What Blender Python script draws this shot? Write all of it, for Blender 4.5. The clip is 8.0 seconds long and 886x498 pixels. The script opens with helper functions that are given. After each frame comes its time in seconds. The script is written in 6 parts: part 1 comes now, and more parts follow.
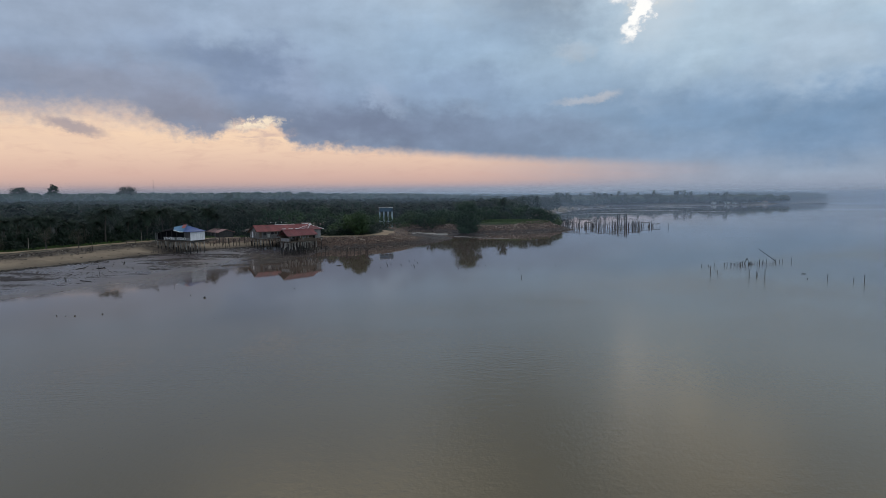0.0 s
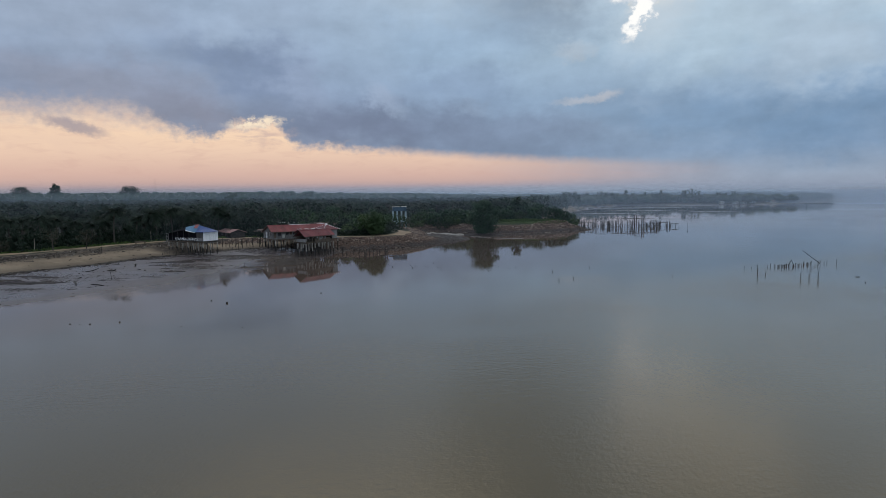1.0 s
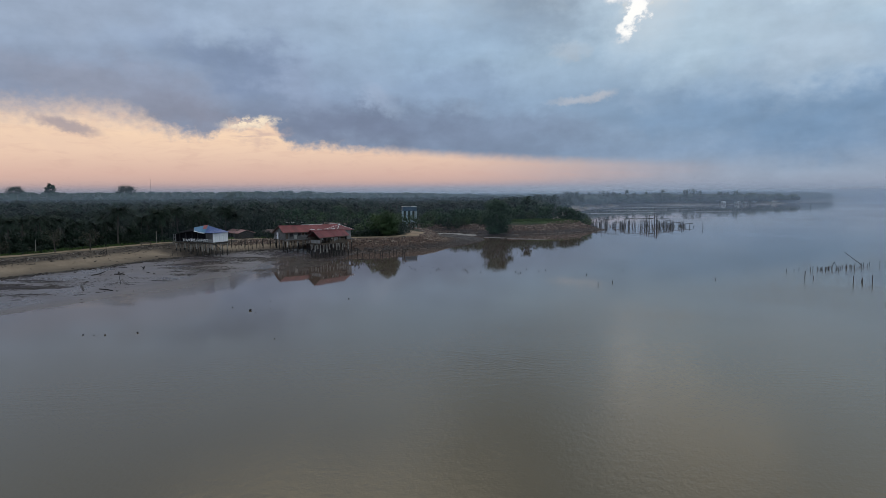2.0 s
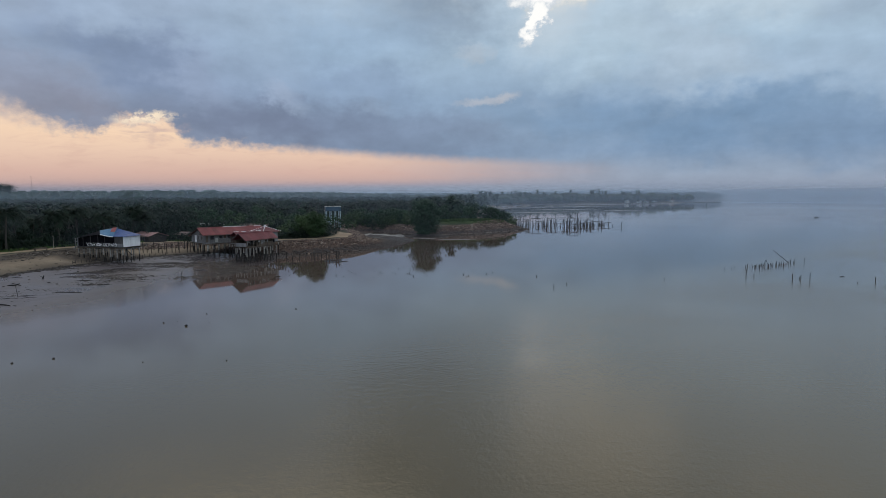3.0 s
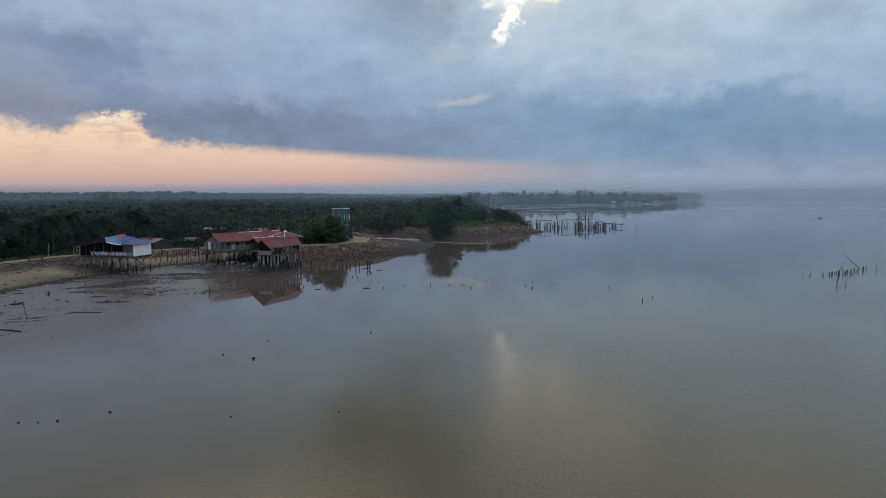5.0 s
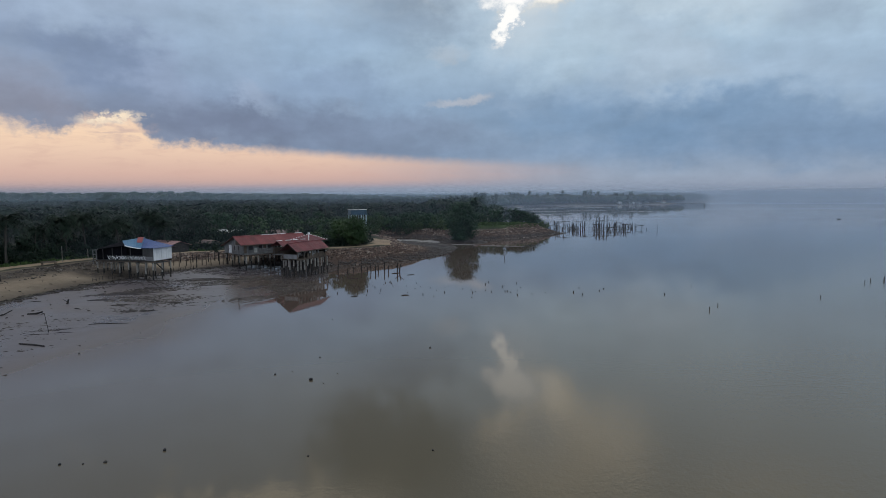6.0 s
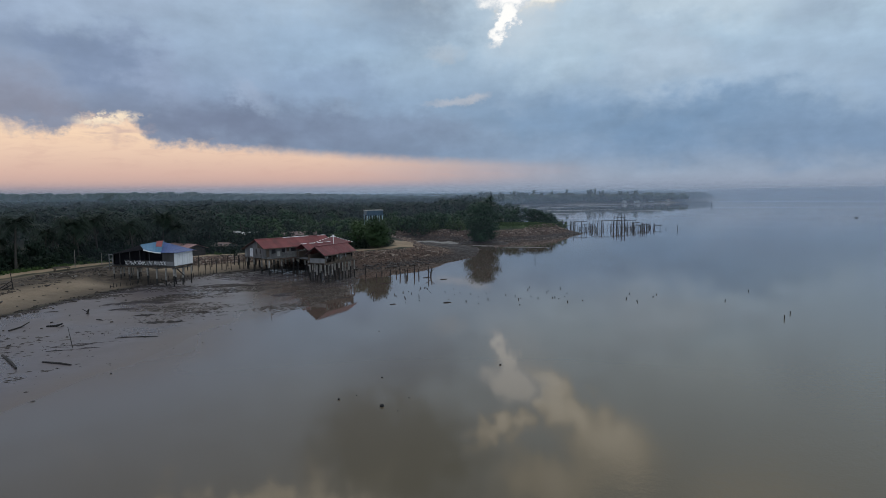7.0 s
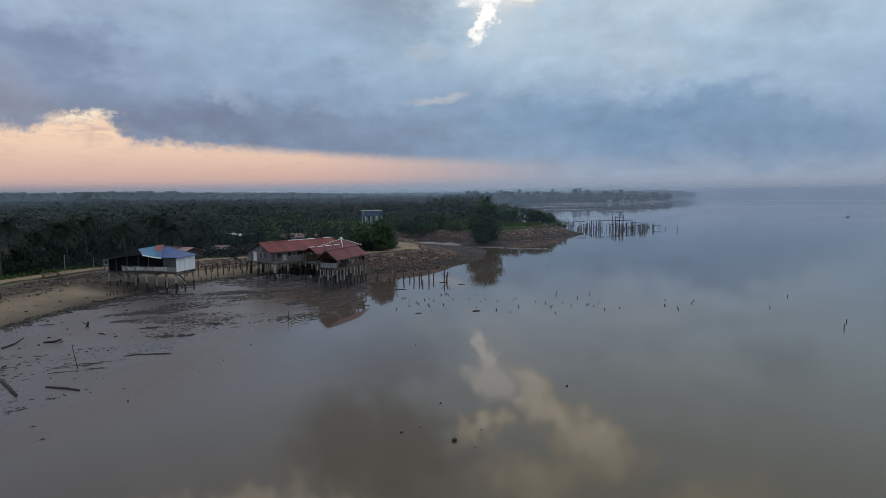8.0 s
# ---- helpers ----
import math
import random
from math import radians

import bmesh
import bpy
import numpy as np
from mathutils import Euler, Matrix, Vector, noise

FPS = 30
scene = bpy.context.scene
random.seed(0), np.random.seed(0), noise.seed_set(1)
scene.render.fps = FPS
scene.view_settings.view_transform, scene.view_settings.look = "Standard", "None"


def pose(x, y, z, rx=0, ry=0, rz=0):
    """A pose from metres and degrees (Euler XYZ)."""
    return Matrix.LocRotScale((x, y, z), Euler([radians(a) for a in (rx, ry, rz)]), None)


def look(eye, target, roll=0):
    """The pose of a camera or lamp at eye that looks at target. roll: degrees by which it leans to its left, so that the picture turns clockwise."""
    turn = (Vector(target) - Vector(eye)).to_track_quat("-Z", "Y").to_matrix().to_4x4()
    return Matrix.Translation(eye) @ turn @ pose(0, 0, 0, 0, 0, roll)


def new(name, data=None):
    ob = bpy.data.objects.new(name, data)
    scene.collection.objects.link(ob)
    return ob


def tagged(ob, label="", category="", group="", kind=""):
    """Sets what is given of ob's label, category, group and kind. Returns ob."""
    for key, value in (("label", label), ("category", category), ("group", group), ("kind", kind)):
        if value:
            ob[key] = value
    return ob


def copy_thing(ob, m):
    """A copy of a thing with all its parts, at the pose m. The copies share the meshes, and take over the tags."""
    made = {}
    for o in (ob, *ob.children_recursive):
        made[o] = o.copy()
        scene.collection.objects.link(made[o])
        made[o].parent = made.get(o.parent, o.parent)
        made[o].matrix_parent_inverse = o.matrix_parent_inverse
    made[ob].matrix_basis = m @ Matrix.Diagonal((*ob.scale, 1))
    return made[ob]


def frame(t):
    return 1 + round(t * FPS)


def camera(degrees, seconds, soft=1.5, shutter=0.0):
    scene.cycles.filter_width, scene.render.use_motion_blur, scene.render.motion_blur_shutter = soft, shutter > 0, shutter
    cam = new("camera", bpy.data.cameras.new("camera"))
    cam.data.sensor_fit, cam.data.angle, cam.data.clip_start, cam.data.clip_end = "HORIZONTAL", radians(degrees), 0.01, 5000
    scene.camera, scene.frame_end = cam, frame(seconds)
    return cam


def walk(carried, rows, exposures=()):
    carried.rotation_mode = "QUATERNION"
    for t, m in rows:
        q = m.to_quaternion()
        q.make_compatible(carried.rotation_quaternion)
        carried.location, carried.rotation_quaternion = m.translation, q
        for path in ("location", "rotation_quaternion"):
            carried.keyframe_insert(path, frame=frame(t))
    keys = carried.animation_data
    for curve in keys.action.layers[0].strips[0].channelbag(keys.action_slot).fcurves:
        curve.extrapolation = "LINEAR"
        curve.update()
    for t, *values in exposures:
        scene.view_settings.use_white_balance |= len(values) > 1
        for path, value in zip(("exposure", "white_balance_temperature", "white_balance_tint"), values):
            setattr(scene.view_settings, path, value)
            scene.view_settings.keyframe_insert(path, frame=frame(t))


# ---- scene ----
cam = camera(70.5, 8.0, soft=0.7)
PATH = [
    (0, (0.733, 3.062, 15.504), (0.729, 5.054, 15.329), -0.4),
    (0.5, (-2.005, 6.427, 15.391), (-2.009, 8.42, 15.216), -0.4),
    (1, (-4.882, 9.721, 15.291), (-4.888, 11.713, 15.115), -0.4),
    (2.5, (-14.046, 19.581, 15.079), (-14.0, 21.573, 14.902), -0.4),
    (3, (-17.264, 22.964, 15.157), (-16.965, 24.933, 14.977), -0.3),
    (3.5, (-20.527, 26.448, 15.286), (-20.149, 28.404, 15.107), -0.2),
    (4, (-23.581, 30.028, 15.367), (-23.201, 31.983, 15.188), -0.4),
    (4.5, (-26.5, 33.655, 15.405), (-26.12, 35.611, 15.226), -0.4),
    (6, (-34.754, 45.023, 15.502), (-34.372, 46.978, 15.325), -0.4),
    (6.5, (-37.398, 48.763, 15.575), (-37.014, 50.718, 15.396), -0.5),
    (7, (-40.055, 52.501, 15.654), (-39.667, 54.455, 15.475), -0.6),
    (7.5, (-42.729, 56.232, 15.81), (-42.316, 58.18, 15.63), -0.6),
    (8, (-45.206, 59.844, 15.937), (-44.756, 61.784, 15.754), -0.6),
]
walk(cam, [(t, look(eye, target, roll)) for t, eye, target, roll in PATH])


# ---- world, sun ----
def lin(r, g, b):
    """Linear colour from the usual 0 to 255 values."""
    return tuple(((c / 255 + 0.055) / 1.055) ** 2.4 if c > 10 else c / 3294 for c in (r, g, b)) + (1.0,)


class Nodes:
    """Short ways to add nodes to a tree."""

    def __init__(self, tree):
        self.tree, self.links = tree, tree.links

    def put(self, kind):
        return self.tree.nodes.new(kind)

    def wire(self, socket, value):
        if isinstance(value, bpy.types.NodeSocket):
            self.links.new(value, socket)
        else:
            socket.default_value = value

    def math(self, op, a, b=0.0, clamp=False):
        node = self.put("ShaderNodeMath")
        node.operation, node.use_clamp = op, clamp
        self.wire(node.inputs[0], a)
        self.wire(node.inputs[1], b)
        return node.outputs[0]

    def step(self, value, lo, hi, a=0.0, b=1.0):
        node = self.put("ShaderNodeMapRange")
        node.interpolation_type = "SMOOTHSTEP"
        for socket, v in zip(node.inputs[:5], (value, lo, hi, a, b)):
            self.wire(socket, v)
        return node.outputs[0]

    def mix(self, fac, a, b):
        node = self.put("ShaderNodeMix")
        node.data_type = "RGBA"
        self.wire(node.inputs[0], fac)
        self.wire(node.inputs[6], a)
        self.wire(node.inputs[7], b)
        return node.outputs[2]

    def noise(self, vector, scale, detail=4.0, rough=0.55, distortion=0.0):
        node = self.put("ShaderNodeTexNoise")
        if vector is not None:
            self.wire(node.inputs["Vector"], vector)
        for key, v in (("Scale", scale), ("Detail", detail), ("Roughness", rough), ("Distortion", distortion)):
            self.wire(node.inputs[key], v)
        return node.outputs["Fac"]

    def ramp(self, fac, stops):
        node = self.put("ShaderNodeValToRGB")
        self.wire(node.inputs[0], fac)
        band = node.color_ramp.elements
        while len(band) < len(stops):
            band.new(0.5)
        for e, (p, c) in zip(band, stops):
            e.position, e.color = p, (c if isinstance(c, tuple) else (c, c, c, 1))
        return node.outputs["Color"]

    def vec(self, x, y, z):
        node = self.put("ShaderNodeCombineXYZ")
        for socket, v in zip(node.inputs, (x, y, z)):
            self.wire(socket, v)
        return node.outputs[0]


SUN_AZ, SUN_EL = -62.0, 6.0   # degrees clockwise from north (y), and up: in the open strip under the cloud

world = bpy.data.worlds.new("world")
scene.world = world
world.use_nodes = True
w = Nodes(world.node_tree)
w.tree.nodes.clear()
coord = w.put("ShaderNodeTexCoord").outputs["Generated"]
xyz = w.put("ShaderNodeSeparateXYZ")
w.wire(xyz.inputs[0], coord)
sx, sy, sz = xyz.outputs
DEG = 180 / math.pi
az0 = w.math("MULTIPLY", w.math("ARCTAN2", sx, sy), DEG)
el0 = w.math("MULTIPLY", w.math("ARCSINE", sz), DEG)
# billows: the sky's coordinates are pushed about by slow and quick noise
plane = w.vec(az0, el0, 0.0)


def billow(scale, stretch, detail, reach):
    """A push across the sky from noise, in degrees."""
    place = w.vec(w.math("MULTIPLY", az0, scale), w.math("MULTIPLY", el0, scale * stretch), 0.0)
    node = w.put("ShaderNodeTexNoise")
    node.noise_dimensions = "2D"
    w.wire(node.inputs["Vector"], place)
    for key, v in (("Scale", 1.0), ("Detail", detail), ("Roughness", 0.55)):
        w.wire(node.inputs[key], v)
    out = w.put("ShaderNodeVectorMath")
    out.operation = "MULTIPLY_ADD"
    w.wire(out.inputs[0], node.outputs["Color"])
    w.wire(out.inputs[1], (*reach, 0.0))
    w.wire(out.inputs[2], (-reach[0] / 2, -reach[1] / 2, 0.0))
    return out.outputs[0], node.outputs["Fac"]


def pushed(*pushes):
    at = plane
    for p in pushes:
        node = w.put("ShaderNodeVectorMath")
        node.operation = "ADD"
        w.wire(node.inputs[0], at)
        w.wire(node.inputs[1], p)
        at = node.outputs[0]
    return at


slow, _ = billow(0.13, 1.7, 4.0, (9.0, 5.0))
quick, n_mid = billow(0.42, 1.4, 5.0, (3.0, 2.2))
tiny, n_fine = billow(1.5, 1.3, 4.0, (0.9, 0.7))
rolled, curled = pushed(slow, quick, tiny), pushed(quick, tiny)


def lobe(at, az, el, raz, rel, tilt, lo=0.0, hi=0.9):
    """One in the middle of a tilted oval of sky, falling to zero at its edge."""
    node = w.put("ShaderNodeMapping")
    node.vector_type = "TEXTURE"
    w.wire(node.inputs["Vector"], at)
    node.inputs["Location"].default_value = (az, el, 0)
    node.inputs["Rotation"].default_value = (0, 0, radians(tilt))
    node.inputs["Scale"].default_value = (raz, rel, 1)
    ball = w.put("ShaderNodeTexGradient")
    ball.gradient_type = "SPHERICAL"
    w.wire(ball.inputs[0], node.outputs[0])
    return w.step(ball.outputs["Fac"], lo, hi)


# the deck of cloud, greyer to the west, bluer to the east
deck_w = w.ramp(w.math("DIVIDE", el0, 30.0), [(0.0, lin(138, 146, 166)), (0.16, lin(138, 146, 168)), (0.28, lin(137, 152, 179)), (0.42, lin(148, 167, 193)), (0.58, lin(157, 177, 201)), (1.0, lin(166, 174, 187))])
deck_e = w.ramp(w.math("DIVIDE", el0, 30.0), [(0.0, lin(150, 162, 182)), (0.12, lin(130, 153, 184)), (0.27, lin(145, 170, 200)), (0.42, lin(164, 188, 212)), (0.58, lin(176, 195, 214)), (1.0, lin(178, 186, 196))])
sky = w.mix(w.step(az0, -26.0, 12.0), deck_w, deck_e)
# bellies of heavier cloud: azimuth, height, half width, half height, tilt, share, colour
for az, el, raz, rel, tilt, share, colour in (
        (-28.0, 8.6, 13.0, 3.6, -3, 0.65, (145, 150, 168)), (-21.5, 6.4, 7.0, 2.4, -5, 0.75, (136, 140, 159)), (-17.0, 10.6, 11.0, 3.0, -20, 0.75, (122, 139, 169)),
        (-7.0, 5.9, 15.0, 3.6, -3, 0.9, (115, 127, 153)), (6.0, 5.2, 16.0, 3.6, -3, 0.7, (122, 138, 166)), (7.5, 15.2, 9.5, 3.8, -8, 0.65, (128, 146, 170)),
        (19.0, 6.8, 9.0, 3.6, -4, 0.6, (122, 148, 180))):
    sky = w.mix(w.math("MULTIPLY", lobe(rolled, az, el, raz, rel, tilt), share), sky, lin(*colour))
for az, el, raz, rel, tilt, share, colour in (
        (31.0, 5.8, 17.0, 3.8, 3, 0.75, (107, 137, 173)), (43.0, 4.2, 12.0, 3.2, 0, 0.7, (112, 138, 172)), (41.0, 13.7, 5.0, 2.4, -30, 0.6, (150, 170, 195)),
        (1.0, 9.8, 8.0, 2.6, -12, 0.5, (134, 156, 187)), (27.0, 14.6, 6.0, 1.4, -16, 0.35, (150, 172, 198))):
    sky = w.mix(w.math("MULTIPLY", lobe(rolled, az, el, raz, rel, tilt), share), sky, lin(*colour))
# paler heaps that catch the light
for az, el, raz, rel, tilt, share, colour in (
        (-30.0, 14.2, 14.0, 4.4, 0, 0.6, (157, 171, 193)), (-16.0, 14.6, 8.0, 3.4, 8, 0.65, (162, 180, 204)), (-12.5, 9.4, 6.0, 3.0, -38, 0.6, (150, 166, 193)),
        (2.0, 13.4, 10.0, 4.0, 0, 0.6, (152, 178, 207)), (22.5, 13.2, 8.0, 4.4, 25, 0.7, (178, 200, 221)), (31.0, 11.2, 11.0, 3.4, -15, 0.65, (170, 188, 209)),
        (41.0, 9.6, 10.0, 3.0, -10, 0.6, (160, 182, 208)), (33.0, 15.2, 10.0, 2.6, -5, 0.55, (184, 201, 218))):
    sky = w.mix(w.math("MULTIPLY", lobe(rolled, az, el, raz, rel, tilt), share), sky, lin(*colour))
for az, el, raz, rel, tilt, share, colour in (
        (-5.6, 8.5, 3.0, 1.4, -35, 0.75, (158, 175, 201)), (11.6, 12.2, 2.6, 1.1, 8, 0.65, (178, 192, 209)), (2.5, 7.6, 2.6, 0.9, -8, 0.35, (146, 164, 190)),
        (27.0, 9.2, 4.0, 1.2, -20, 0.4, (162, 181, 204)), (17.5, 7.6, 2.0, 1.0, -10, 0.3, (150, 170, 196))):
    sky = w.mix(w.math("MULTIPLY", lobe(curled, az, el, raz, rel, tilt), share), sky, lin(*colour))
for az, el, raz, rel, tilt, share in ((12.2, 8.0, 3.4, 0.5, 3, 0.55), (14.3, 8.4, 1.7, 0.6, 12, 0.6)):
    sky = w.mix(w.math("MULTIPLY", lobe(pushed(tiny), az, el, raz, rel, tilt), share), sky, lin(196, 198, 208))
# soft streaks and billows over all of it
streaks = w.noise(w.vec(w.math("MULTIPLY", w.math("ADD", az0, w.math("MULTIPLY", el0, 0.9)), 0.08), w.math("MULTIPLY", w.math("SUBTRACT", el0, w.math("MULTIPLY", az0, 0.1)), 0.3), 2.0), 1.6, 4, 0.5, 0.3)
light = w.math("ADD", 0.71, w.math("ADD", w.math("MULTIPLY", streaks, 0.3), w.math("ADD", w.math("MULTIPLY", n_mid, 0.24), w.math("MULTIPLY", n_fine, 0.04))))
light = w.math("MULTIPLY", light, w.step(az0, 8.0, 30.0, 1.0, 1.08))
shade = w.put("ShaderNodeVectorMath")
shade.operation = "MULTIPLY"
w.wire(shade.inputs[0], sky)
w.wire(shade.inputs[1], w.vec(w.math("MULTIPLY", light, w.step(az0, -15.0, 25.0, 1.0, 1.02)), light, w.math("MULTIPLY", light, w.step(az0, -15.0, 25.0, 1.0, 0.95))))
sky = shade.outputs[0]
push, push2 = w.math("SUBTRACT", n_mid, 0.5), w.math("SUBTRACT", n_fine, 0.5)
# higher up the deck is torn: bright rents between dark rags
heaped = pushed(quick, tiny, billow(0.3, 1.2, 6.0, (6.0, 4.5))[0])
sky = w.mix(w.math("MULTIPLY", lobe(heaped, 6.6, 22.8, 11.0, 6.4, 8, 0.0, 0.6), 0.72), sky, lin(94, 101, 101))
torn = w.noise(w.vec(w.math("MULTIPLY", az0, 0.07), w.math("MULTIPLY", el0, 0.11), w.math("MULTIPLY", sy, 0.4)), 2.0, 6, 0.55, 0.8)
veiled = lobe(heaped, -9.0, 30.0, 24.0, 8.2, 0)
for az, el, raz, rel, tilt in ((17.4, 15.4, 3.6, 1.7, 60), (20.0, 17.6, 4.6, 2.6, 50), (23.0, 19.8, 6.0, 3.4, 35), (26.5, 22.0, 8.5, 4.2, 15), (17.0, 20.8, 5.0, 1.9, -18), (22.0, 25.5, 9.0, 4.6, 0), (41.0, 27.5, 15.0, 5.5, 0)):
    veiled = w.math("MAXIMUM", veiled, lobe(heaped, az, el, raz, rel, tilt, 0.0, 1.0))
veiled = w.math("MULTIPLY", w.math("ADD", veiled, w.math("MULTIPLY", w.math("SUBTRACT", torn, 0.55), 1.1)), w.step(el0, 14.0, 17.0))
sky = w.mix(w.step(veiled, 0.0, 0.7), sky, (0.78, 0.71, 0.6, 1))
sky = w.mix(w.math("MULTIPLY", w.step(veiled, 0.3, 1.1), w.step(el0, 26.0, 17.0, 0.45, 1.0)), sky, (1.5, 1.36, 1.14, 1))
sky = w.mix(w.math("MULTIPLY", lobe(heaped, -10.0, 30.2, 21.0, 6.4, 0, 0.05, 0.3), 0.8), sky, (1.45, 1.3, 1.05, 1))
# the bright slanting rent at the top of the view
sky = w.mix(w.math("MULTIPLY", lobe(curled, 18.6, 15.2, 7.0, 3.8, 48), 0.55), sky, lin(204, 216, 226))
hole = w.math("MAXIMUM", lobe(curled, 16.9, 14.7, 2.9, 0.85, 52, 0.0, 0.6), lobe(curled, 17.6, 17.3, 3.6, 2.0, 12, 0.0, 0.5))
sky = w.mix(w.step(hole, 0.0, 0.6), sky, lin(206, 215, 224))
sky = w.mix(w.step(hole, 0.35, 1.25), sky, (1.12, 1.1, 1.06, 1))
# the low open strip of evening sky under the deck
edge = w.ramp(w.math("DIVIDE", w.math("ADD", az0, 60.0), 100.0), [(0.0, 0.64), (0.24, 0.6), (0.29, 0.62), (0.335, 0.64), (0.358, 0.57), (0.368, 0.54), (0.4, 0.5), (0.407, 0.55), (0.415, 0.61), (0.45, 0.64), (0.458, 0.58), (0.462, 0.47), (0.53, 0.42), (0.607, 0.37), (0.66, 0.34), (0.71, 0.31), (0.78, 0.28), (0.86, 0.25), (1.0, 0.2)])
ragged = w.math("MULTIPLY", w.math("ADD", w.math("MULTIPLY", push, 1.3), w.math("MULTIPLY", push2, 1.2)), w.step(az0, 0.0, -14.0, 0.2, 1.0))
gapv = w.math("SUBTRACT", w.math("MULTIPLY", edge, 10.0), w.math("ADD", el0, ragged))
soft_w = w.step(az0, -20.0, -29.0, 0.1, 1.9)
strip = w.math("MULTIPLY", w.step(gapv, w.math("SUBTRACT", -0.25, soft_w), w.math("ADD", 0.7, w.math("MULTIPLY", soft_w, 0.4))), w.step(az0, 29.0, -2.0, 0.0, 1.0))
glow = w.ramp(w.math("DIVIDE", el0, 8.0), [(0.0, lin(172, 155, 160)), (0.1, lin(193, 165, 162)), (0.22, lin(213, 179, 168)), (0.45, lin(235, 203, 181)), (0.62, lin(247, 215, 186)), (0.85, lin(244, 214, 190))])
sky = w.mix(w.math("MULTIPLY", strip, w.step(az0, -110.0, -70.0)), sky, glow)
wisps = w.noise(w.vec(w.math("MULTIPLY", az0, 0.25), w.math("MULTIPLY", el0, 1.1), 0.0), 1.6, 5, 0.6, 0.6)
sky = w.mix(w.math("MULTIPLY", w.math("MULTIPLY", strip, w.step(wisps, 0.45, 0.72)), 0.3), sky, lin(206, 170, 160))
sky = w.mix(w.math("MULTIPLY", w.math("MULTIPLY", strip, lobe(curled, -33.0, 4.6, 12.0, 1.5, 0)), 0.3), sky, lin(220, 190, 176))
# a small dark cloud and a bright rim in the strip
sky = w.mix(w.math("MULTIPLY", lobe(pushed(tiny), -30.3, 5.45, 3.2, 0.72, -14, 0.0, 0.7), 0.75), sky, lin(150, 143, 156))
rim = w.math("MULTIPLY", lobe(pushed(tiny), -16.4, 6.2, 3.4, 0.7, 6, 0.0, 0.8), w.step(w.math("ADD", n_mid, push2), 0.38, 0.6))
sky = w.mix(w.math("MULTIPLY", rim, 0.95), sky, lin(255, 234, 206))
dim = w.math("MULTIPLY", lobe(curled, -16.0, 5.1, 3.4, 1.0, 0), w.step(wisps, 0.38, 0.62))
sky = w.mix(w.math("MULTIPLY", dim, 0.55), sky, lin(190, 168, 168))
# haze on the horizon
sky = w.mix(w.step(el0, w.step(az0, 2.0, 26.0, 1.35, 1.9), 0.2, 0.0, 0.8), sky, w.mix(w.step(az0, -30.0, 16.0), lin(160, 150, 160), lin(144, 156, 177)))
sky = w.mix(w.step(el0, 0.9, 0.1, 0.0, 0.85), sky, w.mix(w.step(az0, -24.0, 10.0), lin(128, 132, 147), lin(147, 159, 178)))
# the unseen sky overhead and to the south is brightened to add light
unseen_sky_boost = w.math("ADD", 1.0, w.math("MULTIPLY", w.step(w.math("SUBTRACT", w.math("MULTIPLY", sz, 0.7), sy), -0.55, 0.9), 0.42))
thin = w.put("ShaderNodeVectorMath")
thin.operation = "SCALE"
w.wire(thin.inputs[0], sky)
w.wire(thin.inputs["Scale"], unseen_sky_boost)
sky = thin.outputs[0]
nishita = w.put("ShaderNodeTexSky")
nishita.sky_type, nishita.sun_disc = "NISHITA", False
nishita.sun_elevation, nishita.sun_rotation = radians(SUN_EL), radians(SUN_AZ)
back_clear = w.put("ShaderNodeBackground")
back_cloud = w.put("ShaderNodeBackground")
w.wire(back_clear.inputs["Color"], nishita.outputs[0])
w.wire(back_clear.inputs["Strength"], 0.1)
w.wire(back_cloud.inputs["Color"], sky)
w.wire(back_cloud.inputs["Strength"], 1.0)
cover = w.put("ShaderNodeMixShader")
w.wire(cover.inputs[0], 0.97)
w.links.new(back_clear.outputs[0], cover.inputs[1])
w.links.new(back_cloud.outputs[0], cover.inputs[2])
w.links.new(cover.outputs[0], w.put("ShaderNodeOutputWorld").inputs["Surface"])

sun = new("sun", bpy.data.lights.new("sun", "SUN"))
sun.data.energy, sun.data.angle, sun.data.color = 0.5, radians(12), (1.0, 0.82, 0.66)
way = Vector((math.sin(radians(SUN_AZ)) * math.cos(radians(SUN_EL)), math.cos(radians(SUN_AZ)) * math.cos(radians(SUN_EL)), math.sin(radians(SUN_EL))))
sun.matrix_basis = look(way * 200, (0, 0, 0))


# ---- materials ----
def material(name, rough=0.8, metal=0.0):
    m = bpy.data.materials.new(name)
    m.use_nodes = True
    n = Nodes(m.node_tree)
    bsdf = m.node_tree.nodes["Principled BSDF"]
    bsdf.inputs["Roughness"].default_value = rough
    bsdf.inputs["Metallic"].default_value = metal
    place = n.put("ShaderNodeNewGeometry").outputs["Position"]
    return m, n, bsdf, place


def bump(n, bsdf, height, distance, strength=1.0):
    node = n.put("ShaderNodeBump")
    n.wire(node.inputs["Strength"], strength)
    n.wire(node.inputs["Distance"], distance)
    n.wire(node.inputs["Height"], height)
    n.links.new(node.outputs[0], bsdf.inputs["Normal"])


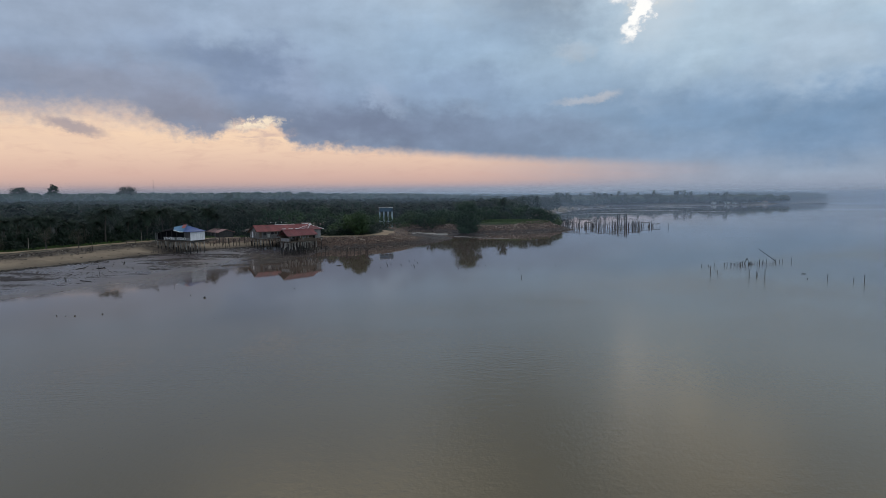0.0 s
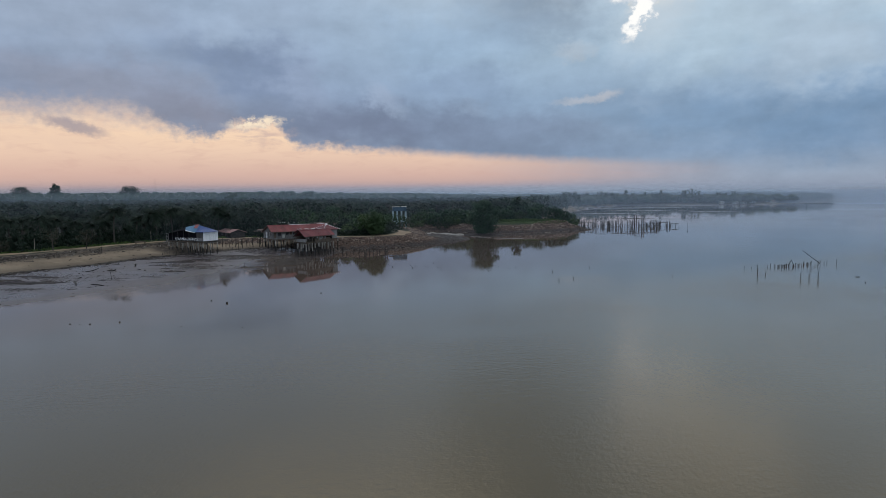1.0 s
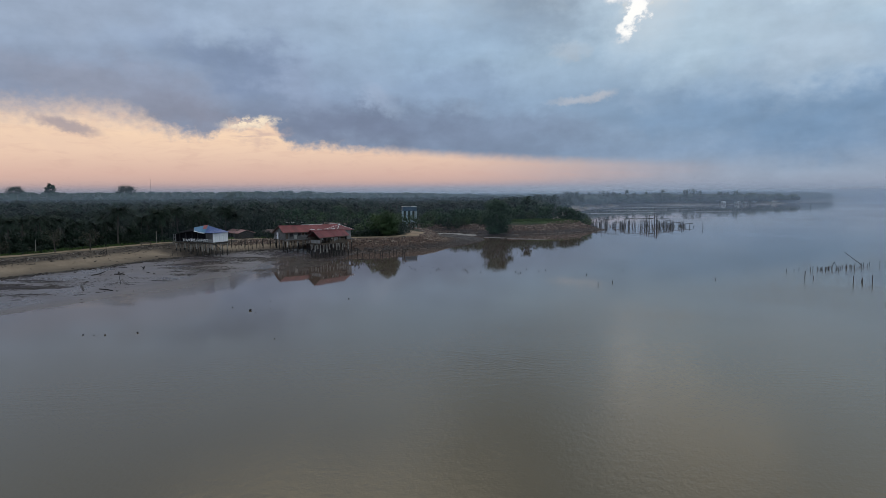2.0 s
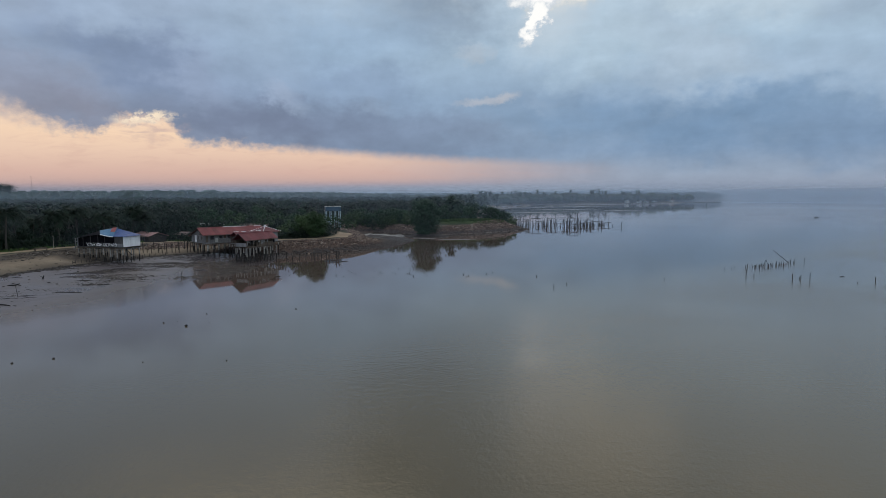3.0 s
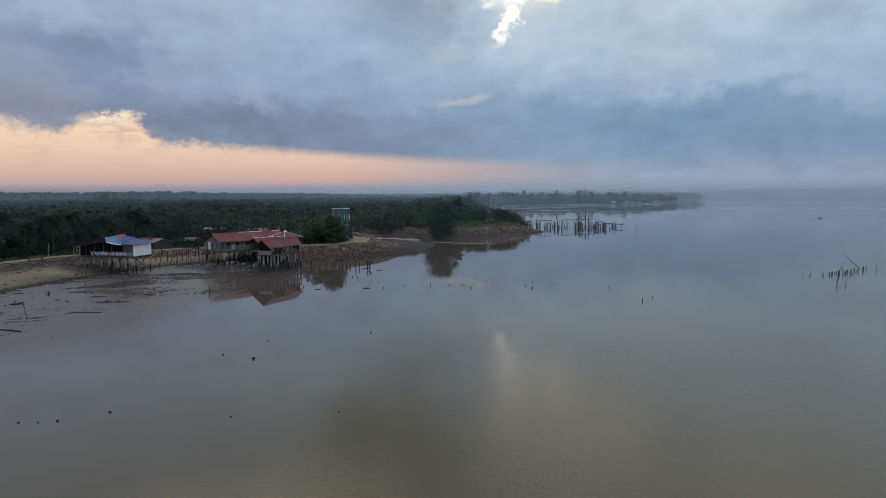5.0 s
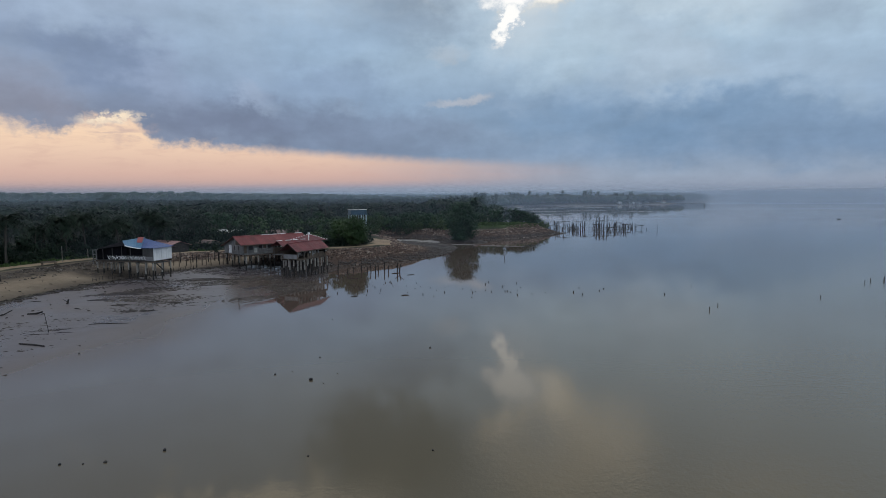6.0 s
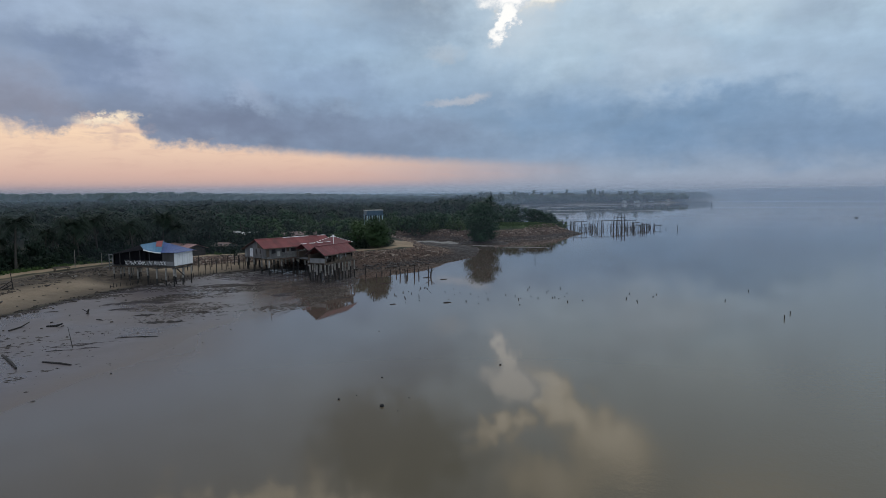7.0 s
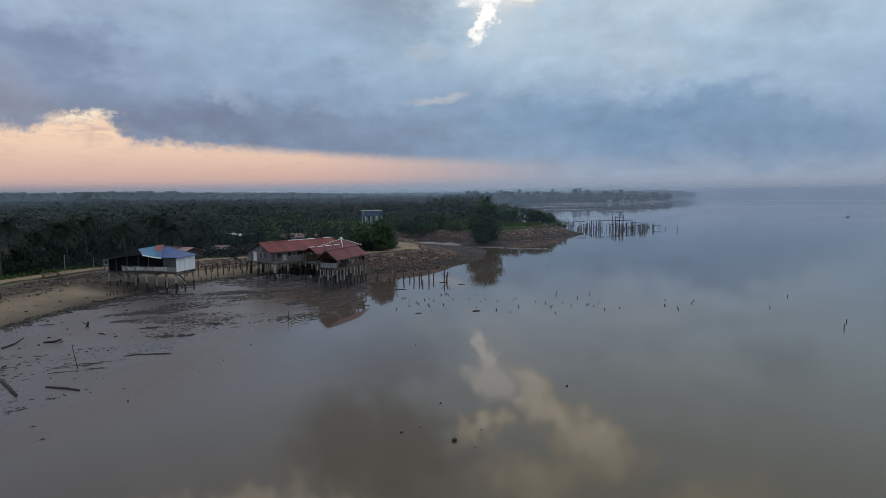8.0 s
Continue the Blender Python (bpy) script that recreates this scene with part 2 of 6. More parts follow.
def worn(name, dark, mid, pale, scale, rough=0.8, fine=12.0, relief=0.01, per_piece=0.25, stretch=(1, 1, 1), metal=0.0):
    """Two scales of stain and grain between three colours, and a change from piece to piece."""
    m, n, bsdf, place = material(name, rough, metal)
    tc = n.put("ShaderNodeTexCoord").outputs["Object"]
    mp = n.put("ShaderNodeMapping")
    n.wire(mp.inputs["Vector"], tc)
    mp.inputs["Scale"].default_value = stretch
    info = n.put("ShaderNodeObjectInfo")
    off = n.put("ShaderNodeVectorMath")
    off.operation = "ADD"
    n.wire(off.inputs[0], mp.outputs[0])
    n.wire(off.inputs[1], info.outputs["Location"])
    big = n.noise(off.outputs[0], scale, 4, 0.6)
    small = n.noise(off.outputs[0], scale * fine, 3, 0.6)
    f = n.math("ADD", n.math("MULTIPLY", big, 0.7), n.math("MULTIPLY", small, 0.3))
    f = n.math("ADD", f, n.math("MULTIPLY", n.math("SUBTRACT", info.outputs["Random"], 0.5), per_piece))
    colour = n.ramp(f, [(0.28, (*dark, 1)), (0.5, (*mid, 1)), (0.74, (*pale, 1))])
    n.links.new(colour, bsdf.inputs["Base Color"])
    n.wire(bsdf.inputs["Roughness"], n.step(small, 0.3, 0.7, rough - 0.12, min(1.0, rough + 0.12)))
    bump(n, bsdf, small, relief)
    return m


def leafy(name, dark, mid, pale, scale):
    m, n, bsdf, place = material(name, 0.6)
    island = n.put("ShaderNodeNewGeometry").outputs["Random Per Island"]
    info = n.put("ShaderNodeObjectInfo").outputs["Random"]
    f = n.math("ADD", n.math("MULTIPLY", n.noise(place, scale, 3), 0.75), n.math("ADD", n.math("MULTIPLY", island, 0.16), n.math("MULTIPLY", info, 0.16)))
    colour = n.ramp(f, [(0.3, (*dark, 1)), (0.55, (*mid, 1)), (0.85, (*pale, 1))])
    n.links.new(colour, bsdf.inputs["Base Color"])
    bsdf.inputs["Specular IOR Level"].default_value = 0.15
    return m


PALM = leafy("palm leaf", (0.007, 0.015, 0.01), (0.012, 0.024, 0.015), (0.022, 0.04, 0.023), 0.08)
LEAF = leafy("leaf", (0.015, 0.032, 0.014), (0.035, 0.066, 0.027), (0.075, 0.12, 0.048), 0.15)
MANGROVE = leafy("mangrove leaf", (0.015, 0.034, 0.019), (0.027, 0.058, 0.031), (0.05, 0.092, 0.046), 0.1)
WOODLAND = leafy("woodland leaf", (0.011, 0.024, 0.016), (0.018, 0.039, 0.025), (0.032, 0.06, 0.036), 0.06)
SCRUB = leafy("scrub leaf", (0.03, 0.05, 0.02), (0.06, 0.095, 0.036), (0.11, 0.15, 0.06), 0.4)
GRASS = leafy("grass blade", (0.035, 0.058, 0.02), (0.062, 0.1, 0.034), (0.105, 0.15, 0.052), 0.3)
DRY_LEAF = leafy("dry leaf", (0.03, 0.03, 0.02), (0.055, 0.054, 0.036), (0.09, 0.085, 0.058), 0.4)
BARK = worn("bark", (0.025, 0.022, 0.018), (0.05, 0.043, 0.036), (0.085, 0.074, 0.062), 1.2)
PALE_BARK = worn("pale bark", (0.16, 0.14, 0.12), (0.26, 0.23, 0.2), (0.36, 0.33, 0.29), 1.5)
WET_WOOD = worn("wet dark wood", (0.01, 0.009, 0.009), (0.02, 0.018, 0.017), (0.045, 0.04, 0.037), 2.0, 0.8)
GREY_WOOD = worn("weathered grey timber", (0.08, 0.081, 0.083), (0.2, 0.2, 0.202), (0.37, 0.368, 0.365), 1.1, 0.85, stretch=(1, 1, 0.3))
DARK_WOOD = worn("sodden grey timber", (0.025, 0.024, 0.024), (0.06, 0.058, 0.057), (0.12, 0.117, 0.113), 1.0, 0.85, stretch=(1, 1, 0.3))
BROWN_WOOD = worn("brown timber", (0.05, 0.038, 0.03), (0.1, 0.078, 0.06), (0.17, 0.13, 0.1), 1.0, 0.85, stretch=(1, 1, 0.4))
PALE_PAINT = worn("pale chipped paint", (0.3, 0.3, 0.28), (0.5, 0.5, 0.47), (0.66, 0.66, 0.62), 0.9, 0.7, stretch=(1, 1, 0.4))
WHITE_SHEET = worn("white coated sheet", (0.68, 0.69, 0.7), (0.84, 0.85, 0.86), (0.91, 0.92, 0.92), 0.7, 0.45)
CONCRETE = worn("sleeved concrete", (0.13, 0.12, 0.108), (0.29, 0.275, 0.25), (0.48, 0.46, 0.43), 1.6, 0.85)
RED_SHEET = worn("faded red sheet", (0.1, 0.02, 0.022), (0.175, 0.034, 0.036), (0.26, 0.062, 0.06), 0.5, 0.6, per_piece=0.2)
MAROON_SHEET = worn("maroon sheet", (0.08, 0.016, 0.021), (0.14, 0.025, 0.032), (0.2, 0.044, 0.05), 0.5, 0.55, per_piece=0.2)
RUST_SHEET = worn("rusty sheet", (0.09, 0.06, 0.05), (0.17, 0.115, 0.1), (0.28, 0.2, 0.18), 0.6, 0.7)
PINK_SHEET = worn("faded pink sheet", (0.24, 0.12, 0.11), (0.36, 0.2, 0.185), (0.46, 0.29, 0.27), 0.5, 0.65)
BLUE_TARP = worn("blue tarpaulin", (0.018, 0.055, 0.19), (0.03, 0.085, 0.27), (0.06, 0.14, 0.36), 0.7, 0.5)
PALE_BLUE_TARP = worn("sun-bleached blue tarpaulin", (0.02, 0.09, 0.18), (0.034, 0.145, 0.26), (0.07, 0.21, 0.35), 0.7, 0.5)
RED_TARP = worn("red plastic", (0.2, 0.035, 0.035), (0.3, 0.055, 0.05), (0.38, 0.1, 0.085), 1.2, 0.5)
NET = worn("black shade net", (0.006, 0.006, 0.008), (0.011, 0.011, 0.014), (0.02, 0.02, 0.024), 1.2, 0.9)
TEAL = worn("teal painted concrete", (0.035, 0.07, 0.1), (0.055, 0.11, 0.165), (0.1, 0.17, 0.24), 0.5, 0.7)
PALE_TEAL = worn("pale teal concrete", (0.28, 0.38, 0.42), (0.38, 0.5, 0.55), (0.5, 0.6, 0.64), 0.5, 0.7)
NET.node_tree.nodes["Principled BSDF"].inputs["Specular IOR Level"].default_value = 0.05
DARK_GLASS = worn("dark opening", (0.008, 0.008, 0.01), (0.015, 0.015, 0.018), (0.025, 0.025, 0.03), 1.0, 0.4)
DARK_MUD = worn("dark weedy mud", (0.015, 0.012, 0.012), (0.032, 0.026, 0.024), (0.07, 0.057, 0.05), 0.5, 0.7)


def island_stone():
    """Loose stones: each its own tint between rust, brown and grey, the low ones dark with wet mud."""
    m, n, bsdf, place = material("loose stone", 0.85)
    island = n.put("ShaderNodeNewGeometry").outputs["Random Per Island"]
    f = n.math("ADD", n.math("MULTIPLY", island, 0.7), n.math("MULTIPLY", n.noise(place, 0.25, 4), 0.5))
    colour = n.ramp(f, [(0.2, (0.035, 0.026, 0.022, 1)), (0.45, (0.085, 0.056, 0.044, 1)), (0.65, (0.15, 0.096, 0.072, 1)), (0.85, (0.23, 0.175, 0.14, 1)), (1.0, (0.36, 0.3, 0.25, 1))])
    z = n.put("ShaderNodeSeparateXYZ")
    n.wire(z.inputs[0], place)
    wet = n.step(n.math("ADD", z.outputs[2], n.math("MULTIPLY", n.noise(place, 0.4, 3), 0.8)), 1.0, 1.9)
    n.links.new(n.mix(wet, (0.045, 0.036, 0.033, 1), colour), bsdf.inputs["Base Color"])
    n.wire(bsdf.inputs["Roughness"], n.math("ADD", 0.5, n.math("MULTIPLY", wet, 0.4)))
    bump(n, bsdf, n.noise(place, 6, 4), 0.05)
    return m


LOOSE_STONE = island_stone()
MUD_AND_GLARE = worn("grey mud", (0.1, 0.095, 0.09), (0.16, 0.15, 0.14), (0.24, 0.23, 0.215), 0.05, 0.5)
RUBBISH = leafy("rubbish", (0.02, 0.017, 0.014), (0.085, 0.07, 0.057), (0.42, 0.39, 0.35), 0.7)
FLAKE = leafy("weed flake", (0.014, 0.012, 0.011), (0.045, 0.037, 0.032), (0.17, 0.148, 0.13), 0.5)


def water_material():
    m, n, bsdf, place = material("muddy sea water", 0.08)
    bsdf.inputs["IOR"].default_value = 1.33
    broad = n.noise(place, 0.012, 4, 0.55, 0.4)
    ruffle = n.noise(place, 0.03, 4, 0.6, 0.5)
    colour = n.mix(n.step(broad, 0.3, 0.7), (0.104, 0.085, 0.053, 1), (0.127, 0.104, 0.064, 1))
    base = colour
    # the open water is ruffled by light air; inshore it lies calm
    pos = n.put("ShaderNodeSeparateXYZ")
    n.wire(pos.inputs[0], place)
    offing = n.math("SUBTRACT", n.math("MULTIPLY", pos.outputs[1], 0.8), n.math("MULTIPLY", pos.outputs[0], 0.6))
    open_water = n.step(n.math("ADD", offing, n.math("MULTIPLY", n.math("SUBTRACT", ruffle, 0.5), 30.0)), 90.0, 66.0)
    n.links.new(n.mix(n.step(offing, 78.0, 132.0), base, (0.112, 0.083, 0.068, 1)), bsdf.inputs["Base Color"])
    shoal = n.math("MULTIPLY", n.step(n.math("ADD", offing, n.math("MULTIPLY", ruffle, 14.0)), 118.0, 136.0), n.step(pos.outputs[0], -40.0, -54.0, 0.0, 0.24))
    n.wire(bsdf.inputs["Roughness"], n.math("ADD", n.math("ADD", 0.022, shoal), n.math("MULTIPLY", n.math("ADD", open_water, 0.12), n.math("ADD", 0.08, n.math("MULTIPLY", n.step(ruffle, 0.4, 0.75), 0.07)))))
    waves = n.math("ADD", n.math("MULTIPLY", n.noise(place, 1.5, 2), 0.5), n.math("MULTIPLY", n.noise(place, 4.5, 3, 0.6), 0.4))
    bump(n, bsdf, waves, 0.045, n.math("ADD", 0.03, n.math("MULTIPLY", open_water, n.step(ruffle, 0.35, 0.65, 0.4, 1.0))))
    return m


def ground_material():
    m, n, bsdf, place = material("shore ground", 0.9)
    bsdf.inputs["IOR"].default_value = 1.34

    def attr(name):
        node = n.put("ShaderNodeAttribute")
        node.attribute_name = name
        return node.outputs["Fac"]

    n1, n2, n3 = n.noise(place, 0.12, 5, 0.6), n.noise(place, 0.9, 5, 0.65), n.noise(place, 5.0, 4, 0.6)
    mixed = n.math("ADD", n.math("MULTIPLY", n1, 0.5), n.math("ADD", n.math("MULTIPLY", n2, 0.3), n.math("MULTIPLY", n3, 0.2)))
    floor = n.ramp(mixed, [(0.35, (0.018, 0.017, 0.012, 1)), (0.55, (0.032, 0.036, 0.02, 1)), (0.7, (0.05, 0.055, 0.03, 1))])
    sand = n.ramp(mixed, [(0.33, (0.165, 0.126, 0.088, 1)), (0.5, (0.255, 0.197, 0.138, 1)), (0.68, (0.335, 0.268, 0.19, 1))])
    track = n.ramp(mixed, [(0.33, (0.21, 0.15, 0.095, 1)), (0.5, (0.32, 0.235, 0.155, 1)), (0.7, (0.42, 0.325, 0.23, 1))])
    grass = n.ramp(mixed, [(0.35, (0.03, 0.05, 0.018, 1)), (0.5, (0.055, 0.09, 0.03, 1)), (0.7, (0.09, 0.12, 0.045, 1))])
    rock = n.ramp(mixed, [(0.35, (0.045, 0.032, 0.027, 1)), (0.52, (0.09, 0.06, 0.048, 1)), (0.7, (0.15, 0.11, 0.09, 1))])
    mud = n.ramp(mixed, [(0.35, (0.094, 0.079, 0.082, 1)), (0.5, (0.114, 0.096, 0.1, 1)), (0.66, (0.134, 0.114, 0.116, 1))])
    clod_and_shade = n.ramp(n.math("ADD", n2, n.math("MULTIPLY", n3, 0.2)), [(0.4, (0.016, 0.0135, 0.016, 1)), (0.6, (0.038, 0.032, 0.036, 1)), (0.85, (0.088, 0.076, 0.08, 1))])
    sand = n.mix(n.math("MULTIPLY", attr("wet"), n.step(n1, 0.25, 0.7, 0.85, 0.6)), sand, (0.066, 0.053, 0.042, 1))
    colour = n.mix(attr("sand"), floor, sand)
    # litter high on the beach, and shade painted under the tarpaulin hut
    wrack_and_shade = n.math("MULTIPLY", attr("wrack_and_shade"), n.step(n.math("ADD", n2, n.math("MULTIPLY", n3, 0.5)), 0.5, 0.8, 0.3, 0.92))
    colour = n.mix(wrack_and_shade, colour, (0.052, 0.041, 0.033, 1))
    colour = n.mix(attr("rock"), colour, rock)
    colour = n.mix(attr("grass"), colour, grass)
    colour = n.mix(attr("track"), colour, track)
    mudw = attr("mud")
    flat = n.put("ShaderNodeMapping")
    n.wire(flat.inputs["Vector"], place)
    flat.inputs["Rotation"].default_value = (0, 0, radians(-35))
    flat.inputs["Scale"].default_value = (0.45, 1.4, 1)
    n4 = n.noise(flat.outputs[0], 1.6, 6, 0.7, 0.3)
    clod_shade_w = n.step(n.math("ADD", attr("clod_and_shade"), n.math("MULTIPLY", n.math("SUBTRACT", n4, 0.5), 2.6)), 0.4, 0.62)
    filmw = attr("film")
    px = n.put("ShaderNodeSeparateXYZ")
    n.wire(px.inputs[0], place)
    mud = n.mix(filmw, mud, (0.114, 0.085, 0.07, 1))
    colour = n.mix(mudw, colour, n.mix(clod_shade_w, mud, clod_and_shade))
    n.links.new(colour, bsdf.inputs["Base Color"])
    film = n.math("MULTIPLY", mudw, n.math("SUBTRACT", 1.0, clod_shade_w))
    wet = n.math("SUBTRACT", n.step(n1, 0.35, 0.65, 0.72, 0.58), n.math("MULTIPLY", n3, 0.12))
    n.wire(bsdf.inputs["Roughness"], n.math("SUBTRACT", 0.92, n.math("MULTIPLY", film, n.math("ADD", wet, n.math("MULTIPLY", filmw, n.math("SUBTRACT", n.math("SUBTRACT", 0.85, n.step(px.outputs[0], -40.0, -54.0, 0.0, 0.24)), wet))))))
    bump(n, bsdf, n.math("ADD", n.math("ADD", n2, n.math("MULTIPLY", n3, 0.4)), n.math("MULTIPLY", n4, film)), 0.06, n.math("SUBTRACT", 1.0, n.math("MULTIPLY", film, n.step(n1, 0.38, 0.6, 0.9, 0.975))))
    return m


def haze_sheet_material():
    """Haze painted on see-through sheets: mostly transparent, the rest pale blue, thinning upwards."""
    m = bpy.data.materials.new("mist")
    m.use_nodes = True
    n = Nodes(m.node_tree)
    n.tree.nodes.clear()
    place = n.put("ShaderNodeNewGeometry").outputs["Position"]
    z = n.put("ShaderNodeSeparateXYZ")
    n.wire(z.inputs[0], place)
    thick = n.put("ShaderNodeObjectInfo").outputs["Alpha"]
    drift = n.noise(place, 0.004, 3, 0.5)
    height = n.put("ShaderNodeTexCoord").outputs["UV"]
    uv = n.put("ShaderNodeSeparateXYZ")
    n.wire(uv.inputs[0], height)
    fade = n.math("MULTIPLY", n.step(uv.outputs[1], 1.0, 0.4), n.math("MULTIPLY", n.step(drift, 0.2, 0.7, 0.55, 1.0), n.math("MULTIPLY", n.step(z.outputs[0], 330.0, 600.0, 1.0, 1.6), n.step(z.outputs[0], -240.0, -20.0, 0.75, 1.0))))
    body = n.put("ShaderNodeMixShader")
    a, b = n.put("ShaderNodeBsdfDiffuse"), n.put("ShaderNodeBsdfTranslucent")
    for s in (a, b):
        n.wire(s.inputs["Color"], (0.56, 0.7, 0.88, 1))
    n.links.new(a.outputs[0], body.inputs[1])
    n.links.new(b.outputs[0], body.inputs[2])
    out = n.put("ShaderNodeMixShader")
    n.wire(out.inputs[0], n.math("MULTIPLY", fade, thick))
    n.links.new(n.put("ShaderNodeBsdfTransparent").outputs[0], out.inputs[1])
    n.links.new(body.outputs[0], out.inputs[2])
    n.links.new(out.outputs[0], n.put("ShaderNodeOutputMaterial").inputs["Surface"])
    return m


WATER, GROUND, HAZE_SHEET = water_material(), ground_material(), haze_sheet_material()


# ---- building helpers ----
def mesh_object(name, bm, mat, parent=None):
    me = bpy.data.meshes.new(name)
    bm.to_mesh(me)
    bm.free()
    me.materials.append(mat)
    ob = new(name, me)
    if parent:
        ob.parent = parent
    return ob


def part(name, bm, mat, parent, label=""):
    """One mesh under a thing or under a part, in the thing's own coordinates."""
    return tagged(mesh_object(name, bm, mat, parent), label)


def thing(name, m, label, category, group="", kind=""):
    """An empty at a thing's base."""
    ob = new(name)
    ob.matrix_basis = m
    return tagged(ob, label, category, group, kind)


def box(bm, lo, hi, m=None, bevel=0.0):
    """A box from corner lo to corner hi."""
    made = bmesh.ops.create_cube(bm, size=1.0)["verts"]
    lo, hi = Vector(lo), Vector(hi)
    mid, size = (lo + hi) / 2, hi - lo
    for v in made:
        v.co = Vector((v.co.x * size.x, v.co.y * size.y, v.co.z * size.z)) + mid
    if bevel:
        edges = {e for v in made for e in v.link_edges}
        made = list({v for f in bmesh.ops.bevel(bm, geom=list(edges), offset=bevel, segments=1, affect="EDGES")["faces"] for v in f.verts} | {v for v in made if v.is_valid})
    if m:
        bmesh.ops.transform(bm, matrix=m, verts=made)
    return bm


def beam(bm, a, b, r0, r1=None, sides=6):
    """A round, tapered pole from a to b."""
    a, b = Vector(a), Vector(b)
    d = b - a
    made = bmesh.ops.create_cone(bm, cap_ends=True, segments=sides, radius1=r0, radius2=r0 if r1 is None else r1, depth=d.length)["verts"]
    m = Matrix.Translation((a + b) / 2) @ d.to_track_quat("Z", "Y").to_matrix().to_4x4()
    bmesh.ops.transform(bm, matrix=m, verts=made)
    return bm


def slab(bm, corners, thick, ripple=0):
    """A plate of that thickness under four corners given round its edge; ripple: folds across it from the first to the second corner."""
    a, b, c, d = (Vector(p) for p in corners)
    up = (b - a).cross(d - a).normalized()
    if up.z < 0:
        up = -up
    n = max(1, ripple * 2)
    top = []
    for i in range(n + 1):
        k = i / n
        lift = up * (thick * 0.8 if ripple and i % 2 else 0)
        top.append((bm.verts.new(a.lerp(b, k) + lift), bm.verts.new(d.lerp(c, k) + lift)))
    low = [(bm.verts.new(p.co - up * thick), bm.verts.new(q.co - up * thick)) for p, q in top]
    for i in range(n):
        bm.faces.new((top[i][0], top[i + 1][0], top[i + 1][1], top[i][1]))
        bm.faces.new((low[i][1], low[i + 1][1], low[i + 1][0], low[i][0]))
        bm.faces.new((low[i][0], low[i + 1][0], top[i + 1][0], top[i][0]))
        bm.faces.new((top[i][1], top[i + 1][1], low[i + 1][1], low[i][1]))
    bm.faces.new((top[0][0], top[0][1], low[0][1], low[0][0]))
    bm.faces.new((low[n][0], low[n][1], top[n][1], top[n][0]))
    bmesh.ops.recalc_face_normals(bm, faces=bm.faces)
    return bm


def joined(name, verts, faces, mat):
    """One object out of arrays of places and corner numbers."""
    me = bpy.data.meshes.new(name)
    faces = np.asarray(faces)
    k = faces.shape[1]
    me.vertices.add(len(verts))
    me.vertices.foreach_set("co", np.asarray(verts, dtype=np.float32).ravel())
    me.loops.add(faces.size)
    me.loops.foreach_set("vertex_index", faces.astype(np.int32).ravel())
    me.polygons.add(len(faces))
    me.polygons.foreach_set("loop_start", np.arange(0, faces.size, k, dtype=np.int32))
    me.update(calc_edges=True)
    me.materials.append(mat)
    return new(name, me)


def scatter(template, places):
    """Copies of a template (verts, faces) at rows of (x, y, z, turn, scale_xy, scale_z)."""
    tv, tf = template
    c, s = np.cos(places[:, 3])[:, None], np.sin(places[:, 3])[:, None]
    x = (tv[None, :, 0] * c - tv[None, :, 1] * s) * places[:, 4:5] + places[:, 0:1]
    y = (tv[None, :, 0] * s + tv[None, :, 1] * c) * places[:, 4:5] + places[:, 1:2]
    z = tv[None, :, 2] * places[:, 5:6] + places[:, 2:3]
    verts = np.stack((x, y, z), axis=2).reshape(-1, 3)
    faces = (tf[None] + (np.arange(len(places)) * len(tv))[:, None, None]).reshape(-1, tf.shape[1])
    return verts, faces


# ---- the lie of the land ----
# the line where the dry land begins, with the land on its left as it runs from the south-west to the north-east
SHORE = np.array([(-4600, -1500), (-600, -400), (-220, -60), (-140, 40), (-112, 82), (-97, 108), (-86, 128), (-79, 140), (-76, 150), (-71.5, 159), (-65, 169.5),
                  (-59.5, 176.5), (-53, 179.3), (-46, 181), (-38, 181.5), (-32, 181), (-26.5, 182.5), (-16, 188), (-8, 194.5), (-3, 201), (-1.5, 206), (1.5, 214), (2.5, 219), (-2, 228),
                  (-7, 239), (-12, 248), (-17, 256), (-14, 265), (-6, 266), (0, 259), (7, 252), (9, 243.5), (15, 243.5), (21, 247), (31, 249), (44, 259), (56, 270), (52, 277), (48, 292), (53, 330),
                  (66, 400), (86, 477), (135, 610), (190, 715), (235, 743), (305, 752), (330, 732), (390, 762), (545, 905), (900, 1500), (1500, 2600), (2500, 4600), (-4600, 4600)], dtype=float)
# the outer edge of the mud that the tide has left bare
MUD = np.array([(-200, -60), (-128, 38), (-94, 66), (-75, 88), (-62, 102), (-57.5, 115), (-53, 128), (-44, 137), (-37, 147), (-35.6, 158), (-34.6, 170), (-30, 181), (-18, 187.5), (-50, 230), (-400, 230), (-400, -60)], dtype=float)
TRACK = np.array([(-150, 70), (-122, 108), (-108, 134), (-98, 152), (-91, 167), (-87, 176), (-80, 185), (-70, 191.5), (-58, 195.5), (-44, 198), (-32, 197.5), (-24, 201), (-20, 208), (-18.5, 217), (-22, 229), (-34, 246), (-60, 270)], dtype=float)


def to_line(px, py, line, closed):
    """The distance from points to a line of straight pieces."""
    best = np.full(px.shape, 1e12)
    n = len(line)
    for i in range(n if closed else n - 1):
        a, b = line[i], line[(i + 1) % n]
        d = b - a
        t = np.clip(((px - a[0]) * d[0] + (py - a[1]) * d[1]) / (d @ d), 0, 1)
        best = np.minimum(best, (px - a[0] - t * d[0]) ** 2 + (py - a[1] - t * d[1]) ** 2)
    return np.sqrt(best)


